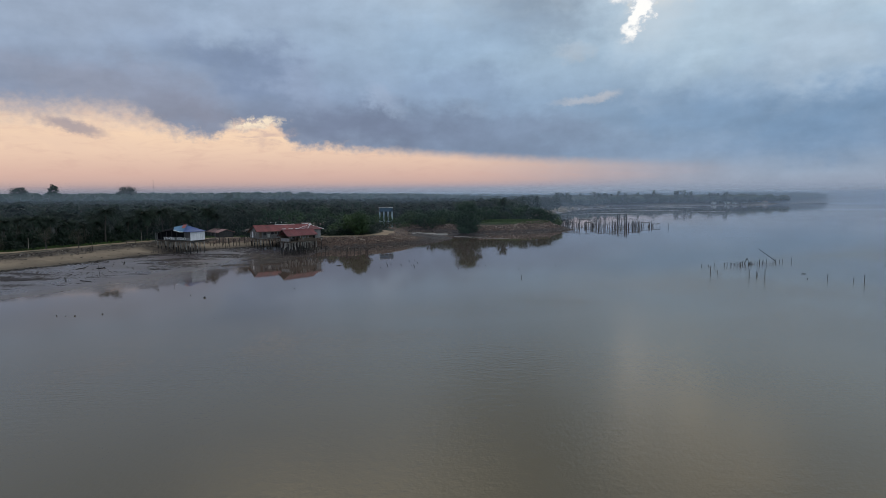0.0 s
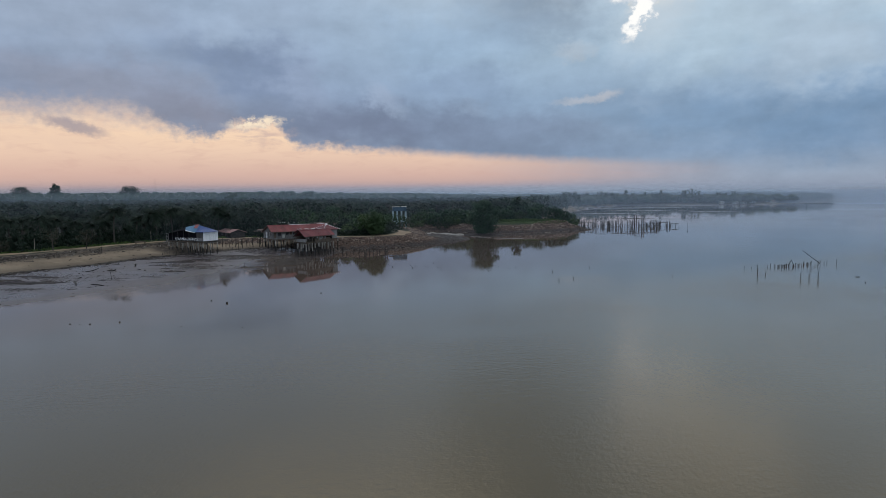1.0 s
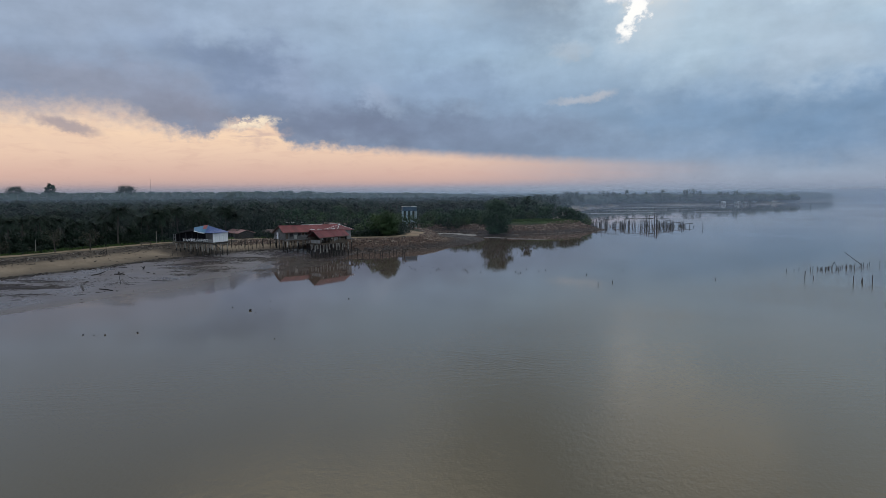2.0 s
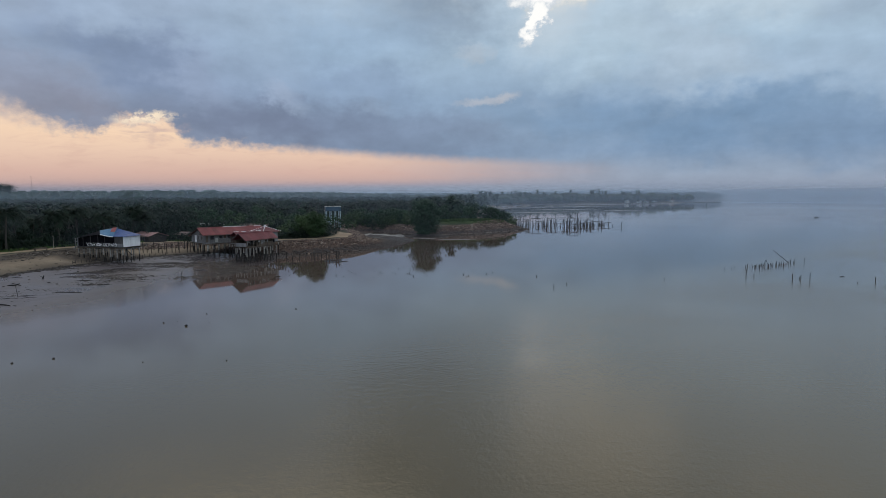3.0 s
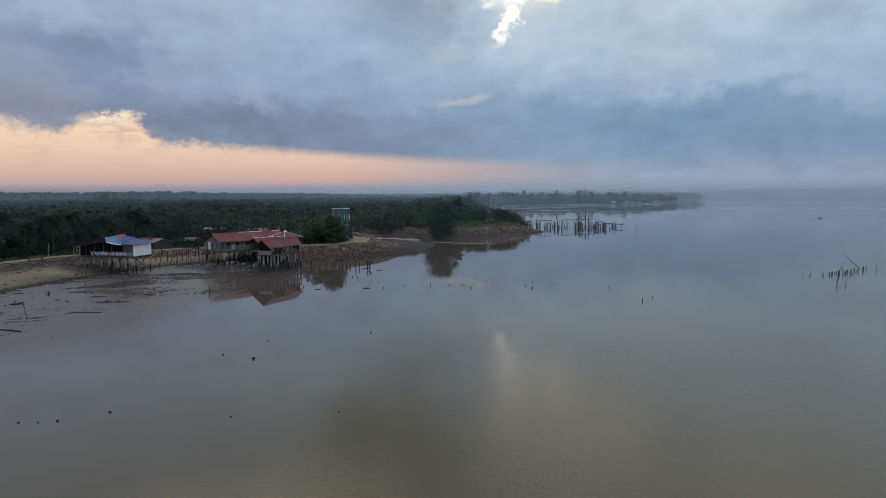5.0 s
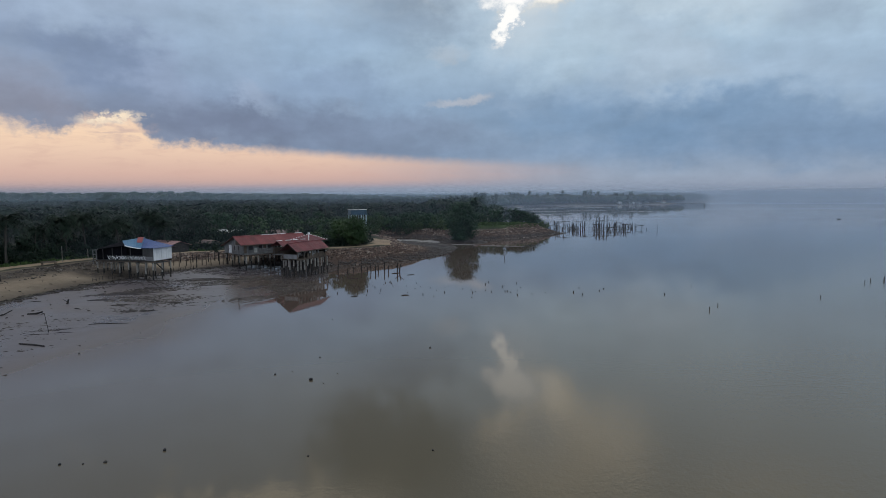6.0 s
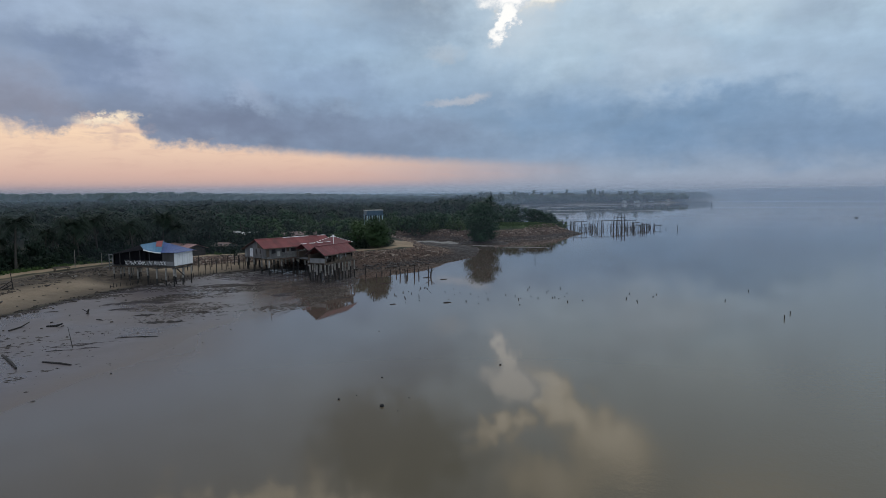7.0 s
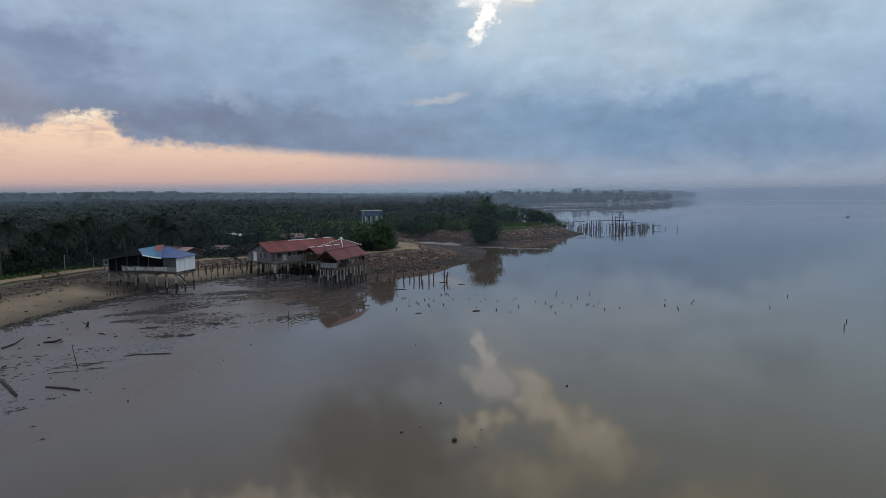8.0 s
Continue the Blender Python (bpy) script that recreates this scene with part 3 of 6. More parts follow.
def within(px, py, ring):
    inside = np.zeros(px.shape, bool)
    for i in range(len(ring)):
        (x0, y0), (x1, y1) = ring[i - 1], ring[i]
        if y0 != y1:
            inside ^= ((y0 > py) != (y1 > py)) & (px < (x1 - x0) * (py - y0) / (y1 - y0) + x0)
    return inside


def signed(px, py, ring):
    return np.where(within(px, py, ring), 1, -1) * to_line(px, py, ring, True)


def wave_noise(x, y, scale, seed, octaves=3):
    """Smooth noise from 0 to 1."""
    total, norm = np.zeros(np.shape(x)), 0.0
    for o in range(octaves):
        u, v = x / scale * 2 ** o + seed * 17.3, y / scale * 2 ** o - seed * 9.1
        i, j = np.floor(u), np.floor(v)
        fu, fv = u - i, v - j
        fu, fv = fu * fu * (3 - 2 * fu), fv * fv * (3 - 2 * fv)

        def h(a, b):
            q = np.sin(a * 127.1 + b * 311.7 + seed * 74.7 + o * 19.19) * 43758.5453
            return q - np.floor(q)

        total += (h(i, j) * (1 - fu) * (1 - fv) + h(i + 1, j) * fu * (1 - fv) + h(i, j + 1) * (1 - fu) * fv + h(i + 1, j + 1) * fu * fv) / 2 ** o
        norm += 1 / 2 ** o
    return total / norm


def smooth(v, lo, hi):
    t = np.clip((v - lo) / (hi - lo), 0, 1)
    return t * t * (3 - 2 * t)


def land(x, y):
    """Height of the ground and the shares of its surfaces."""
    x, y = np.asarray(x, float), np.asarray(y, float)
    wob = (wave_noise(x, y, 9, 3) - 0.5) * 2.4
    ds = signed(x, y, SHORE) + wob * smooth(np.hypot(x + 40, y - 180), 600, 200) * 0.6 + 1.3 * smooth(-x, 48, 58)
    dm = signed(x, y, MUD) + (wave_noise(x, y, 14, 5) - 0.5) * 5
    dt = to_line(x, y, TRACK, False)
    foot = 0.9 * smooth(dm, 0, 22)
    stony = smooth(x, -51, -45) * (1 - smooth(x, 60, 90)) * (y < 330)
    heap = smooth(x, -68, -64) * smooth(x, -44, -48) * smooth(ds, 6.5, 8.5) * smooth(dt, 2.0, 3.0) * (ds < 18) * (y < 200)
    low_bank = np.maximum(0.85 * smooth(x, -18, -4), smooth(y - 206 - (x + 15) * 0.35, 1, 7) * smooth(x, -15, -10)) * (y < 262) * (x < 3)
    low_bank = low_bank * smooth(y + x * 0.9, 262, 257)
    top = 2.6 - 2.1 * low_bank
    rise = np.where(ds > 0, foot + (top - foot) * smooth(ds, -1.0, 14 - 5.5 * stony), 0)
    flat = np.where(dm > 0, foot * np.clip(dm / (dm - np.minimum(ds, -0.01)), 0, 1) ** 1.6, -np.minimum(1.6, 0.003 * np.minimum(dm, 0) ** 2))
    deep = np.where(dm > 0, flat, np.maximum(flat, -0.02 + np.minimum(ds, 0) * 0.12))
    z = np.where(ds > 0, rise, deep) + 0.012 * np.clip(dm, 0, 6) - 0.012 * np.clip(-dm, 0, 6) * (ds < 0)
    # clods of mud and weed on the bare mud, thickest in front of the huts
    # dark mud on this stretch imitates the wood's broken reflection
    outer = smooth(to_line(x, y, np.array([(-90, 116), (-77, 116)], float), False), 11, 3)
    near_huts = outer * 1.2 + smooth(to_line(x, y, np.array([(-74, 146), (-58, 150), (-36, 156)], float), False), 22, 6)
    band = smooth(ds, -2.5, -0.5) * 0.3
    under = np.minimum(to_line(x, y, np.array([(-51, 174), (-38, 183)], float), False) - 2.5, to_line(x, y, np.array([(-40, 163), (-35, 172)], float), False))
    c = wave_noise(x * 0.55 + y * 0.2, y * 1.5 - x * 0.45, 3.2, 11, 4)
    clod_and_shade = 0.8 * smooth(c - 0.09 + near_huts * 0.17 + band * 0.5, 0.58, 0.78) * (ds < 0.4) * smooth(dm, 1.0, 8.0)
    # shade beneath the long house and the pier hut, painted as dark mud
    clod_and_shade = np.maximum(clod_and_shade, 0.52 * smooth(under, 8.0, 4.0) * (ds < 0.4))
    z = z + clod_and_shade * (0.02 + 0.04 * wave_noise(x, y, 1.3, 8))
    z = z + np.where(ds > 2, (wave_noise(x, y, 3.5, 21) - 0.5) * 0.25, 0)
    mud = 1 - smooth(ds, -0.2, 0.6)
    clod_and_shade = np.maximum(clod_and_shade, smooth(ds, -1.0, 0.2) * smooth(dm, 2, 8) * (x < -30))
    sand = smooth(ds, 0, 1.5) * (1 - smooth(ds, 17, 20)) * (1 - stony)
    inner = smooth(x, -19, -15) * (y < 236) * (x < 10)
    rock = np.maximum(heap, stony * smooth(ds, -0.5, 0.5) * (1 - smooth(ds, 9 + 10 * inner, 12 + 10 * inner)))
    verge = smooth(dt, 7, 3.5) * smooth(dt, 1.2, 2.2) * (x < -60) * inland(x, y)
    meadow = smooth(np.hypot((x - 32) / 17, (y - 275) / 13), 1.15, 0.8) * smooth(ds, 7, 9)
    grass = np.clip(verge * 0.9 * smooth(ds, 17, 19) + meadow, 0, 1)
    track = smooth(dt + (wave_noise(x, y, 3.5, 31) - 0.5) * 3.0, 2.6, 0.9) * (ds > 6)
    track = np.maximum(track, smooth(np.hypot((x + 17.0) / 5.5, (y - 213) / 13.0) + (wave_noise(x, y, 3.0, 33) - 0.5) * 0.4, 1.0, 0.7))
    z = z + 1.1 * meadow
    # the to_line share paints shade on the sand beneath the tarpaulin hut
    return z, dict(sand=sand, rock=rock, grass=grass, track=track, mud=mud, clod_and_shade=clod_and_shade, wet=smooth(ds, 6.5, 1.0), wrack_and_shade=np.maximum(smooth(ds, 7.5, 11) * (1 - smooth(ds, 17, 19)) * (x < -58), smooth(to_line(x, y, np.array([(-73, 169), (-63, 166)], float), False), 9, 5)), film=np.maximum(smooth(dm, 6, 0.5), smooth(x, -58, -46))), ds, dt, dm


def inland(x, y):
    """Where the wood begins: everything on the far side of the track."""
    return within(x, y, np.concatenate((TRACK, [(-400, 270), (-400, 70)]))) | (x > -60)


def height(x, y):
    return float(land(np.array([x]), np.array([y]))[0][0])


def axis(lo, f0, f1, hi, step):
    mid = list(np.arange(f0, f1 + step / 2, step))
    left, right, d = [], [], step
    a, b = f0, f1
    while a > lo:
        d *= 1.16
        a -= d
        left.append(max(a, lo))
    d = step
    while b < hi:
        d *= 1.16
        b += d
        right.append(min(b, hi))
    return np.array(left[::-1] + mid + right)


def ground_sheet():
    gx, gy = axis(-4600, -112, 64, 4600, 0.6), axis(-1500, 84, 282, 4600, 0.6)
    x, y = np.meshgrid(gx, gy)
    z, shares, *_ = land(x.ravel(), y.ravel())
    nx, ny = len(gx), len(gy)
    i = (np.arange(ny - 1)[:, None] * nx + np.arange(nx - 1)[None]).ravel()
    ob = joined("ground", np.stack((x.ravel(), y.ravel(), z), axis=1), np.stack((i, i + 1, i + nx + 1, i + nx), axis=1), GROUND)
    for key, values in shares.items():
        ob.data.attributes.new(key, "FLOAT", "POINT").data.foreach_set("value", np.clip(values, 0, 1).astype(np.float32))
    ob.data.polygons.foreach_set("use_smooth", np.ones(len(ob.data.polygons), bool))
    return tagged(ob, "sandy shore with bare grey mud flats and dark forest floor", "ground", kind="structure")


ground_sheet()

bm = bmesh.new()
bmesh.ops.create_grid(bm, x_segments=2, y_segments=2, size=4600)
tagged(mesh_object("water", bm, WATER), "calm muddy brown sea water mirroring the cloudy sky", "water", kind="structure")

# low bars of bare mud off the far shore; those in the inlet
# and off the cape are added as pale stand-ins for sky reflected on water
for k, (x, y, a, b, turn) in enumerate([(118, 470, 34, 5, 12), (165, 540, 50, 6, 8), (150, 610, 40, 5, 10), (215, 640, 70, 7, 6), (300, 720, 90, 8, 10), (400, 800, 110, 9, 12), (205, 500, 26, 2, 5), (-5, 248, 15, 6, -50), (250, 700, 60, 4, 8), (16.8, 221.3, 8.5, 0.7, -26), (7.5, 229.5, 5, 0.8, -30)]):
    bm = bmesh.new()
    bmesh.ops.create_grid(bm, x_segments=40, y_segments=12, size=1)
    for v in bm.verts:
        r = math.hypot(v.co.x, v.co.y)
        v.co.z = 0.2 * (1 - r * r) - 0.07 + 0.14 * noise.noise((v.co.x * 7, v.co.y * 2.5, k))
        v.co.x, v.co.y = v.co.x * a, v.co.y * b * (1 + 0.5 * noise.noise((v.co.x * 3, k, 0)))
    bank = mesh_object("mud_bank", bm, MUD_AND_GLARE)
    bank.matrix_basis = pose(x, y, 0, 0, 0, turn)
    tagged(bank, "low bare mud bank left by the tide, in places standing in for water glare", "mud bank", "mud banks", "structure")

# the dark weedy bank along the inlet's mouth
bm = bmesh.new()
bmesh.ops.create_grid(bm, x_segments=60, y_segments=10, size=1)
for v in bm.verts:
    r = v.co.y * v.co.y + v.co.x ** 6
    v.co.z = 1.0 * (1 - r) - 0.15 + 0.3 * noise.noise((v.co.x * 14, v.co.y * 2.5, 3))
    v.co.x, v.co.y = v.co.x * 15, v.co.y * 2.6 + 0.8 * noise.noise((v.co.x * 4, 5, 0))
bank = mesh_object("mud_bank", bm, DARK_MUD)
bank.matrix_basis = pose(-4.0, 230.5, 0, 0, 0, -61)
tagged(bank, "dark weedy bank along the mouth of the inlet", "mud bank", "mud banks", "structure")

# the low dark islet on which the mangrove stands
bm = bmesh.new()
bmesh.ops.create_grid(bm, x_segments=50, y_segments=12, size=1)
for v in bm.verts:
    q = v.co.y * v.co.y + v.co.x ** 4
    v.co.z = 0.9 * (1 - q) - 0.2 + 0.3 * noise.noise((v.co.x * 9, v.co.y * 3, 7))
    v.co.x, v.co.y = v.co.x * 8.5, v.co.y * 2.4 + 0.7 * noise.noise((v.co.x * 3, 2, 0))
bank = mesh_object("mud_bank", bm, DARK_MUD)
bank.matrix_basis = pose(9.5, 238.6, 0, 0, 0, -14)
tagged(bank, "low dark islet of mud and roots under the mangrove", "mud bank", "mud banks", "structure")

# clots of weed and silt standing out of the flats;
# the last two imitate the wood's dark reflection
for k, (x, y, a, b, turn) in enumerate([(-59.2, 133.9, 2.9, 0.8, 4), (-62.5, 138.5, 1.6, 0.5, 12), (-55.5, 139.5, 1.3, 0.4, -6), (-41.5, 150.0, 2.4, 0.6, 6), (-37.0, 147.5, 1.8, 0.5, -4), (-77.5, 115.5, 2.6, 0.8, 5), (-82.5, 118.0, 3.4, 0.9, 12)]):
    bm = bmesh.new()
    bmesh.ops.create_grid(bm, x_segments=44, y_segments=16, size=1)
    for v in bm.verts:
        q = math.hypot(v.co.x, v.co.y)
        v.co.z = 0.16 * (1 - q * q) - 0.08 + 0.16 * noise.noise((v.co.x * 5, v.co.y * 2.2, k + 9)) + 0.14 * noise.noise((v.co.x * 15, v.co.y * 5, k))
        v.co.x, v.co.y = v.co.x * a, v.co.y * b + 0.3 * noise.noise((v.co.x * 4, k, 2))
    bank = mesh_object("mud_bank", bm, DARK_MUD)
    bank.matrix_basis = pose(x, y, height(x, y), 0, 0, turn)
    tagged(bank, "small dark clot of weed, silt and imitated reflection on the mud flat", "mud bank", "clots of weed", "structure")

# curved see-through sheets that paint mist over the woods and the far water
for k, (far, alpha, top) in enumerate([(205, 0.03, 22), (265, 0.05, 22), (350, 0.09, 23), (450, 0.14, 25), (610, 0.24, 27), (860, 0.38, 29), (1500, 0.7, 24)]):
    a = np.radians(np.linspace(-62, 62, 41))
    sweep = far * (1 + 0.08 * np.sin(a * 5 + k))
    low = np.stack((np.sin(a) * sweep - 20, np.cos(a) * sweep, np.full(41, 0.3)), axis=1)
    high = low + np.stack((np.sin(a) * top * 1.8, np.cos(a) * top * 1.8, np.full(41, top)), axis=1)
    i = np.arange(40)
    ob = joined("mist", np.concatenate((low, high)), np.stack((i, i + 1, i + 42, i + 41), axis=1), HAZE_SHEET)
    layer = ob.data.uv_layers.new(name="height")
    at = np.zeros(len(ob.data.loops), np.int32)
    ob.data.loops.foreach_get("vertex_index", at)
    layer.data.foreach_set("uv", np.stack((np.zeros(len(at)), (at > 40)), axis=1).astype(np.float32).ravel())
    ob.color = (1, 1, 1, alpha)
    tagged(ob, "see-through pale sheet painting haze over the far woods and water", "mist", "banks of mist", "stuff")


# ---- plants ----
def frond_quads(rng, length, lift, droop, turn, steps, leaflet, base):
    """One arching palm frond: leaflets in pairs along a bending rib."""
    verts, faces = [], []
    pts = []
    for i in range(steps + 1):
        k = i / steps
        r = length * (k - 0.12 * k * k)
        pts.append(Vector((math.cos(turn) * r * math.cos(lift * 0.6), math.sin(turn) * r * math.cos(lift * 0.6), base + math.sin(lift) * length * k - droop * k * k)))
    side = Vector((-math.sin(turn), math.cos(turn), 0))
    for i in range(steps):
        k = (i + 0.5) / steps
        for s in (-1, 1):
            if rng.random() < 0.12:
                continue
            reach = leaflet * (0.45 + 1.1 * math.sin(math.pi * min(1, k * 0.85 + 0.1))) * rng.uniform(0.6, 1.15)
            a, b = pts[i], pts[i + 1]
            tip = (a + b) / 2 + (b - a) * (0.9 + rng.uniform(-0.2, 0.2)) + side * s * reach + Vector((0, 0, -reach * rng.uniform(0.35, 0.8)))
            n = len(verts)
            verts += [a, a.lerp(b, 0.75), tip + (b - a) * 0.1, tip - (b - a) * 0.1]
            faces.append((n, n + 1, n + 2, n + 3))
    return verts, faces


def palm_crown(seed, fronds, steps, length=4.2, leaflet=0.9, base=0.0):
    rng = random.Random(seed)
    verts, faces = [], []
    for i in range(fronds):
        turn = i * 2.39996 + rng.uniform(-0.2, 0.2)
        lift = 1.15 - 1.35 * i / fronds + rng.uniform(-0.12, 0.12)
        v, f = frond_quads(rng, length * rng.uniform(0.85, 1.1), lift, length * rng.uniform(0.45, 0.75), turn, steps, leaflet, base)
        faces += [tuple(c + len(verts) for c in q) for q in f]
        verts += v
    return np.array([tuple(v) for v in verts]), np.array(faces)


def leaf_crown(seed, clumps, leaves, rx, rz, leaf, flat=0.0):
    """Leaves in uneven clumps that sit on limbs round the trunk's head; z = 0 is the crown's foot."""
    rng = random.Random(seed)
    verts, faces = [], []
    for c in range(clumps):
        a, k = c * 2.39996, (c + 0.5) / clumps
        h = rz * (0.12 + 1.76 * k) + rng.uniform(-0.15, 0.15) * rz
        wide = math.sqrt(max(0.05, 1 - (h / rz - 1) ** 2)) * (1 - flat * k)
        r = rx * wide * rng.uniform(0.35, 0.95)
        cx, cy, size = math.cos(a) * r, math.sin(a) * r, rx * rng.uniform(0.26, 0.48)
        for _ in range(leaves):
            u, v, q = rng.gauss(0, 1), rng.gauss(0, 1), rng.gauss(0, 1)
            n = math.sqrt(u * u + v * v + q * q) or 1
            d = rng.uniform(0.55, 1.08) * size
            p = Vector((cx + u / n * d, cy + v / n * d, h + q / n * d * 0.75))
            out = Vector((u, v, q + 0.9)).normalized()
            s = Vector((rng.uniform(-1, 1), rng.uniform(-1, 1), rng.uniform(-0.6, 0.6))).cross(out).normalized() * leaf * rng.uniform(0.6, 1.2)
            t = out.cross(s).normalized() * leaf * rng.uniform(0.35, 0.7)
            i = len(verts)
            verts += [p - s, p - t * 0.9, p + s + out * leaf * 0.2, p + t]
            faces.append((i, i + 1, i + 2, i + 3))
    return np.array([tuple(v) for v in verts]), np.array(faces)


def lumpy_crown(seed, rx, rz):
    """A far tree's crown: a lumpy, leafy mass."""
    bm = bmesh.new()
    bmesh.ops.create_icosphere(bm, subdivisions=2, radius=1.0)
    r = random.Random(seed)
    for v in bm.verts:
        d = 1 + 0.35 * noise.noise(v.co * 1.9) + r.uniform(-0.14, 0.14)
        v.co = Vector((v.co.x * rx * d, v.co.y * rx * d, rz + v.co.z * rz * d))
    bmesh.ops.delete(bm, geom=[f for f in bm.faces if f.calc_center_median().z < rz * 0.35], context="FACES")
    bm.verts.index_update()
    tv = np.array([tuple(v.co) for v in bm.verts])
    tf = np.array([[v.index for v in f.verts] for f in bm.faces])
    bm.free()
    return tv, tf


def trunk(points, radii, sides=6):
    bm = bmesh.new()
    for i in range(len(points) - 1):
        beam(bm, points[i], points[i + 1], radii[i], radii[i + 1], sides)
    return bm


def palm(seed, tall, label):
    rng = random.Random(seed)
    ob = thing("palm_tree", Matrix(), label, "palm tree", "palms behind the shore")
    lean = Vector((rng.uniform(-0.8, 0.8), rng.uniform(-0.8, 0.8), 0))
    pts = [lean * (k * k) + Vector((0, 0, tall * k)) for k in (0, 0.35, 0.7, 1)]
    part("trunk", trunk(pts, (0.26, 0.2, 0.17, 0.15)), BARK, ob)
    v, f = palm_crown(seed, 24, 14, 4.5, 0.8, 0)
    crown = joined("crown", v + np.array(pts[-1])[None], f, PALM)
    crown.parent = ob
    return ob


def broad_tree(seed, tall, rx, rz, label, name="tree", mat=None, clumps=26, leaves=34, leaf=0.34, group="trees on the shore", flat=0.0):
    rng = random.Random(seed)
    ob = thing(name, Matrix(), label, "tree" if name == "tree" else "shrub", group)
    foot = tall - 2 * rz
    bm = trunk([(0, 0, -0.3), (rng.uniform(-0.2, 0.2), rng.uniform(-0.2, 0.2), foot + rz * 0.4), (rng.uniform(-0.3, 0.3), 0, tall - rz * 0.5)], (0.06 + tall * 0.018, 0.05 + tall * 0.012, 0.05))
    for i in range(7):
        a = i * 2.4
        beam(bm, (0, 0, foot + rz * rng.uniform(0.1, 0.6)), (math.cos(a) * rx * 0.7, math.sin(a) * rx * 0.7, foot + rz * rng.uniform(0.7, 1.5)), 0.04 + tall * 0.006, 0.03, 5)
    part("trunk", bm, BARK, ob)
    v, f = leaf_crown(seed, clumps, leaves, rx, rz, leaf, flat)
    crown = joined("crown", v + np.array((0, 0, foot))[None], f, mat or LEAF)
    crown.parent = ob
    return ob


rng = random.Random(5)
palms = [palm(s, tall, lab) for s, tall, lab in ((1, 7.8, "tall dark green coconut palm behind the beach"), (2, 7.0, "dark green palm with drooping fronds"), (3, 8.4, "tall leaning coconut palm with grey trunk"), (4, 5.8, "short bushy dark green palm"))]
palms[0].matrix_basis = pose(-86.5, 187, height(-86.5, 187), 0, 0, 20)
palms[1].matrix_basis = pose(-78, 193, height(-78, 193), 0, 0, 130)
palms[2].matrix_basis = pose(-93, 176, height(-93, 176), 0, 0, 220)
palms[3].matrix_basis = pose(-70, 199.5, height(-70, 199.5), 0, 0, 300)
shrubs = [broad_tree(s, tall, rx, rz, lab, "shrub", mat, 16, 30, 0.3, "shrubs behind the track") for s, tall, rx, rz, lab, mat in (
    (11, 4.2, 2.6, 1.9, "dense dark green shrub behind the track", LEAF), (12, 5.6, 2.9, 2.5, "tall leafy green shrub", LEAF), (13, 3.0, 2.4, 1.4, "low light green shrub", SCRUB), (14, 6.4, 2.8, 2.9, "bushy dark green young tree", MANGROVE))]
for s, (x, y) in zip(shrubs, ((-50, 211), (-42, 214), (-36, 209), (-33, 217))):
    s.matrix_basis = pose(x, y, height(x, y))

# where trees stand: a jittered grid, thinned by the track, the huts and the clearings
cells = []
for gy in np.arange(96, 660, 7.6):
    for gx in np.arange(-0.78 * gy - 70, 120, 7.6):
        cells.append((gx + rng.uniform(-2.6, 2.6), gy + rng.uniform(-2.6, 2.6)))
cells = np.array(cells)
cz, shares, cds, cdt, _ = land(cells[:, 0], cells[:, 1])
scrubby = within(cells[:, 0], cells[:, 1], np.array([(-64, 200), (-30, 200), (-14, 236), (-16, 250), (60, 252), (60, 300), (30, 330), (-70, 262)], float))
clear = (np.hypot(cells[:, 0] + 68.5, cells[:, 1] - 197.5) < 5.5) | (np.hypot(cells[:, 0] + 22.5, cells[:, 1] - 255) < 5) | ((cells[:, 0] > -57) & (cells[:, 0] < -30) & (cells[:, 1] < 205)) | ((np.abs(cells[:, 0] + 45) < 6) & (cells[:, 1] < 225)) | (to_line(cells[:, 0], cells[:, 1], np.array([(-56, 204), (-58.5, 230)], float), False) < 4.5)
ok = (cds > np.where(cells[:, 0] < -64, 23, 15)) & (cdt > 4.6) & ~clear & (shares["grass"] < 0.3)
near = cells[:, 1] < 236
tall_wave = wave_noise(cells[:, 0], cells[:, 1], 60, 41)
for (x, y), z, s in zip(cells[ok & near & ~scrubby], cz[ok & near & ~scrubby], tall_wave[ok & near & ~scrubby]):
    if math.hypot(x + 40, y - 60) < 230:
        k = rng.uniform(0.8, 1.04) * (0.8 + 0.26 * s) * (0.84 if x < -92 else 1.0)
        copy_thing(rng.choice(palms), pose(x, y, z - 0.1, 0, 0, rng.uniform(0, 360)) @ Matrix.Diagonal((k, k, k, 1)))
for (x, y), z, s in zip(cells[ok & scrubby], cz[ok & scrubby], tall_wave[ok & scrubby]):
    if y < 300 and rng.random() < 0.9:
        k = rng.uniform(0.7, 1.25) * (0.8 + 0.4 * s)
        copy_thing(rng.choice(shrubs), pose(x, y, z - 0.1, 0, 0, rng.uniform(0, 360)) @ Matrix.Diagonal((k * 1.15, k * 1.15, k, 1)))

# undergrowth along the wood's edge, too many to count
edge_cells = []
for _ in range(5200):
    edge_cells.append((rng.uniform(-190, -20), rng.uniform(110, 262)))
edge_cells = np.array(edge_cells)
ez, esh, eds, edt, _ = land(edge_cells[:, 0], edge_cells[:, 1])
keep = (eds > np.where(edge_cells[:, 0] < -64, 21, 13)) & (eds < 44) & (edt > 2.6) & inland(edge_cells[:, 0], edge_cells[:, 1]) & (np.hypot(edge_cells[:, 0] + 68.5, edge_cells[:, 1] - 197.5) > 4.6) & ~((edge_cells[:, 0] > -57) & (edge_cells[:, 0] < -28) & (edge_cells[:, 1] < 201))
e = edge_cells[keep]
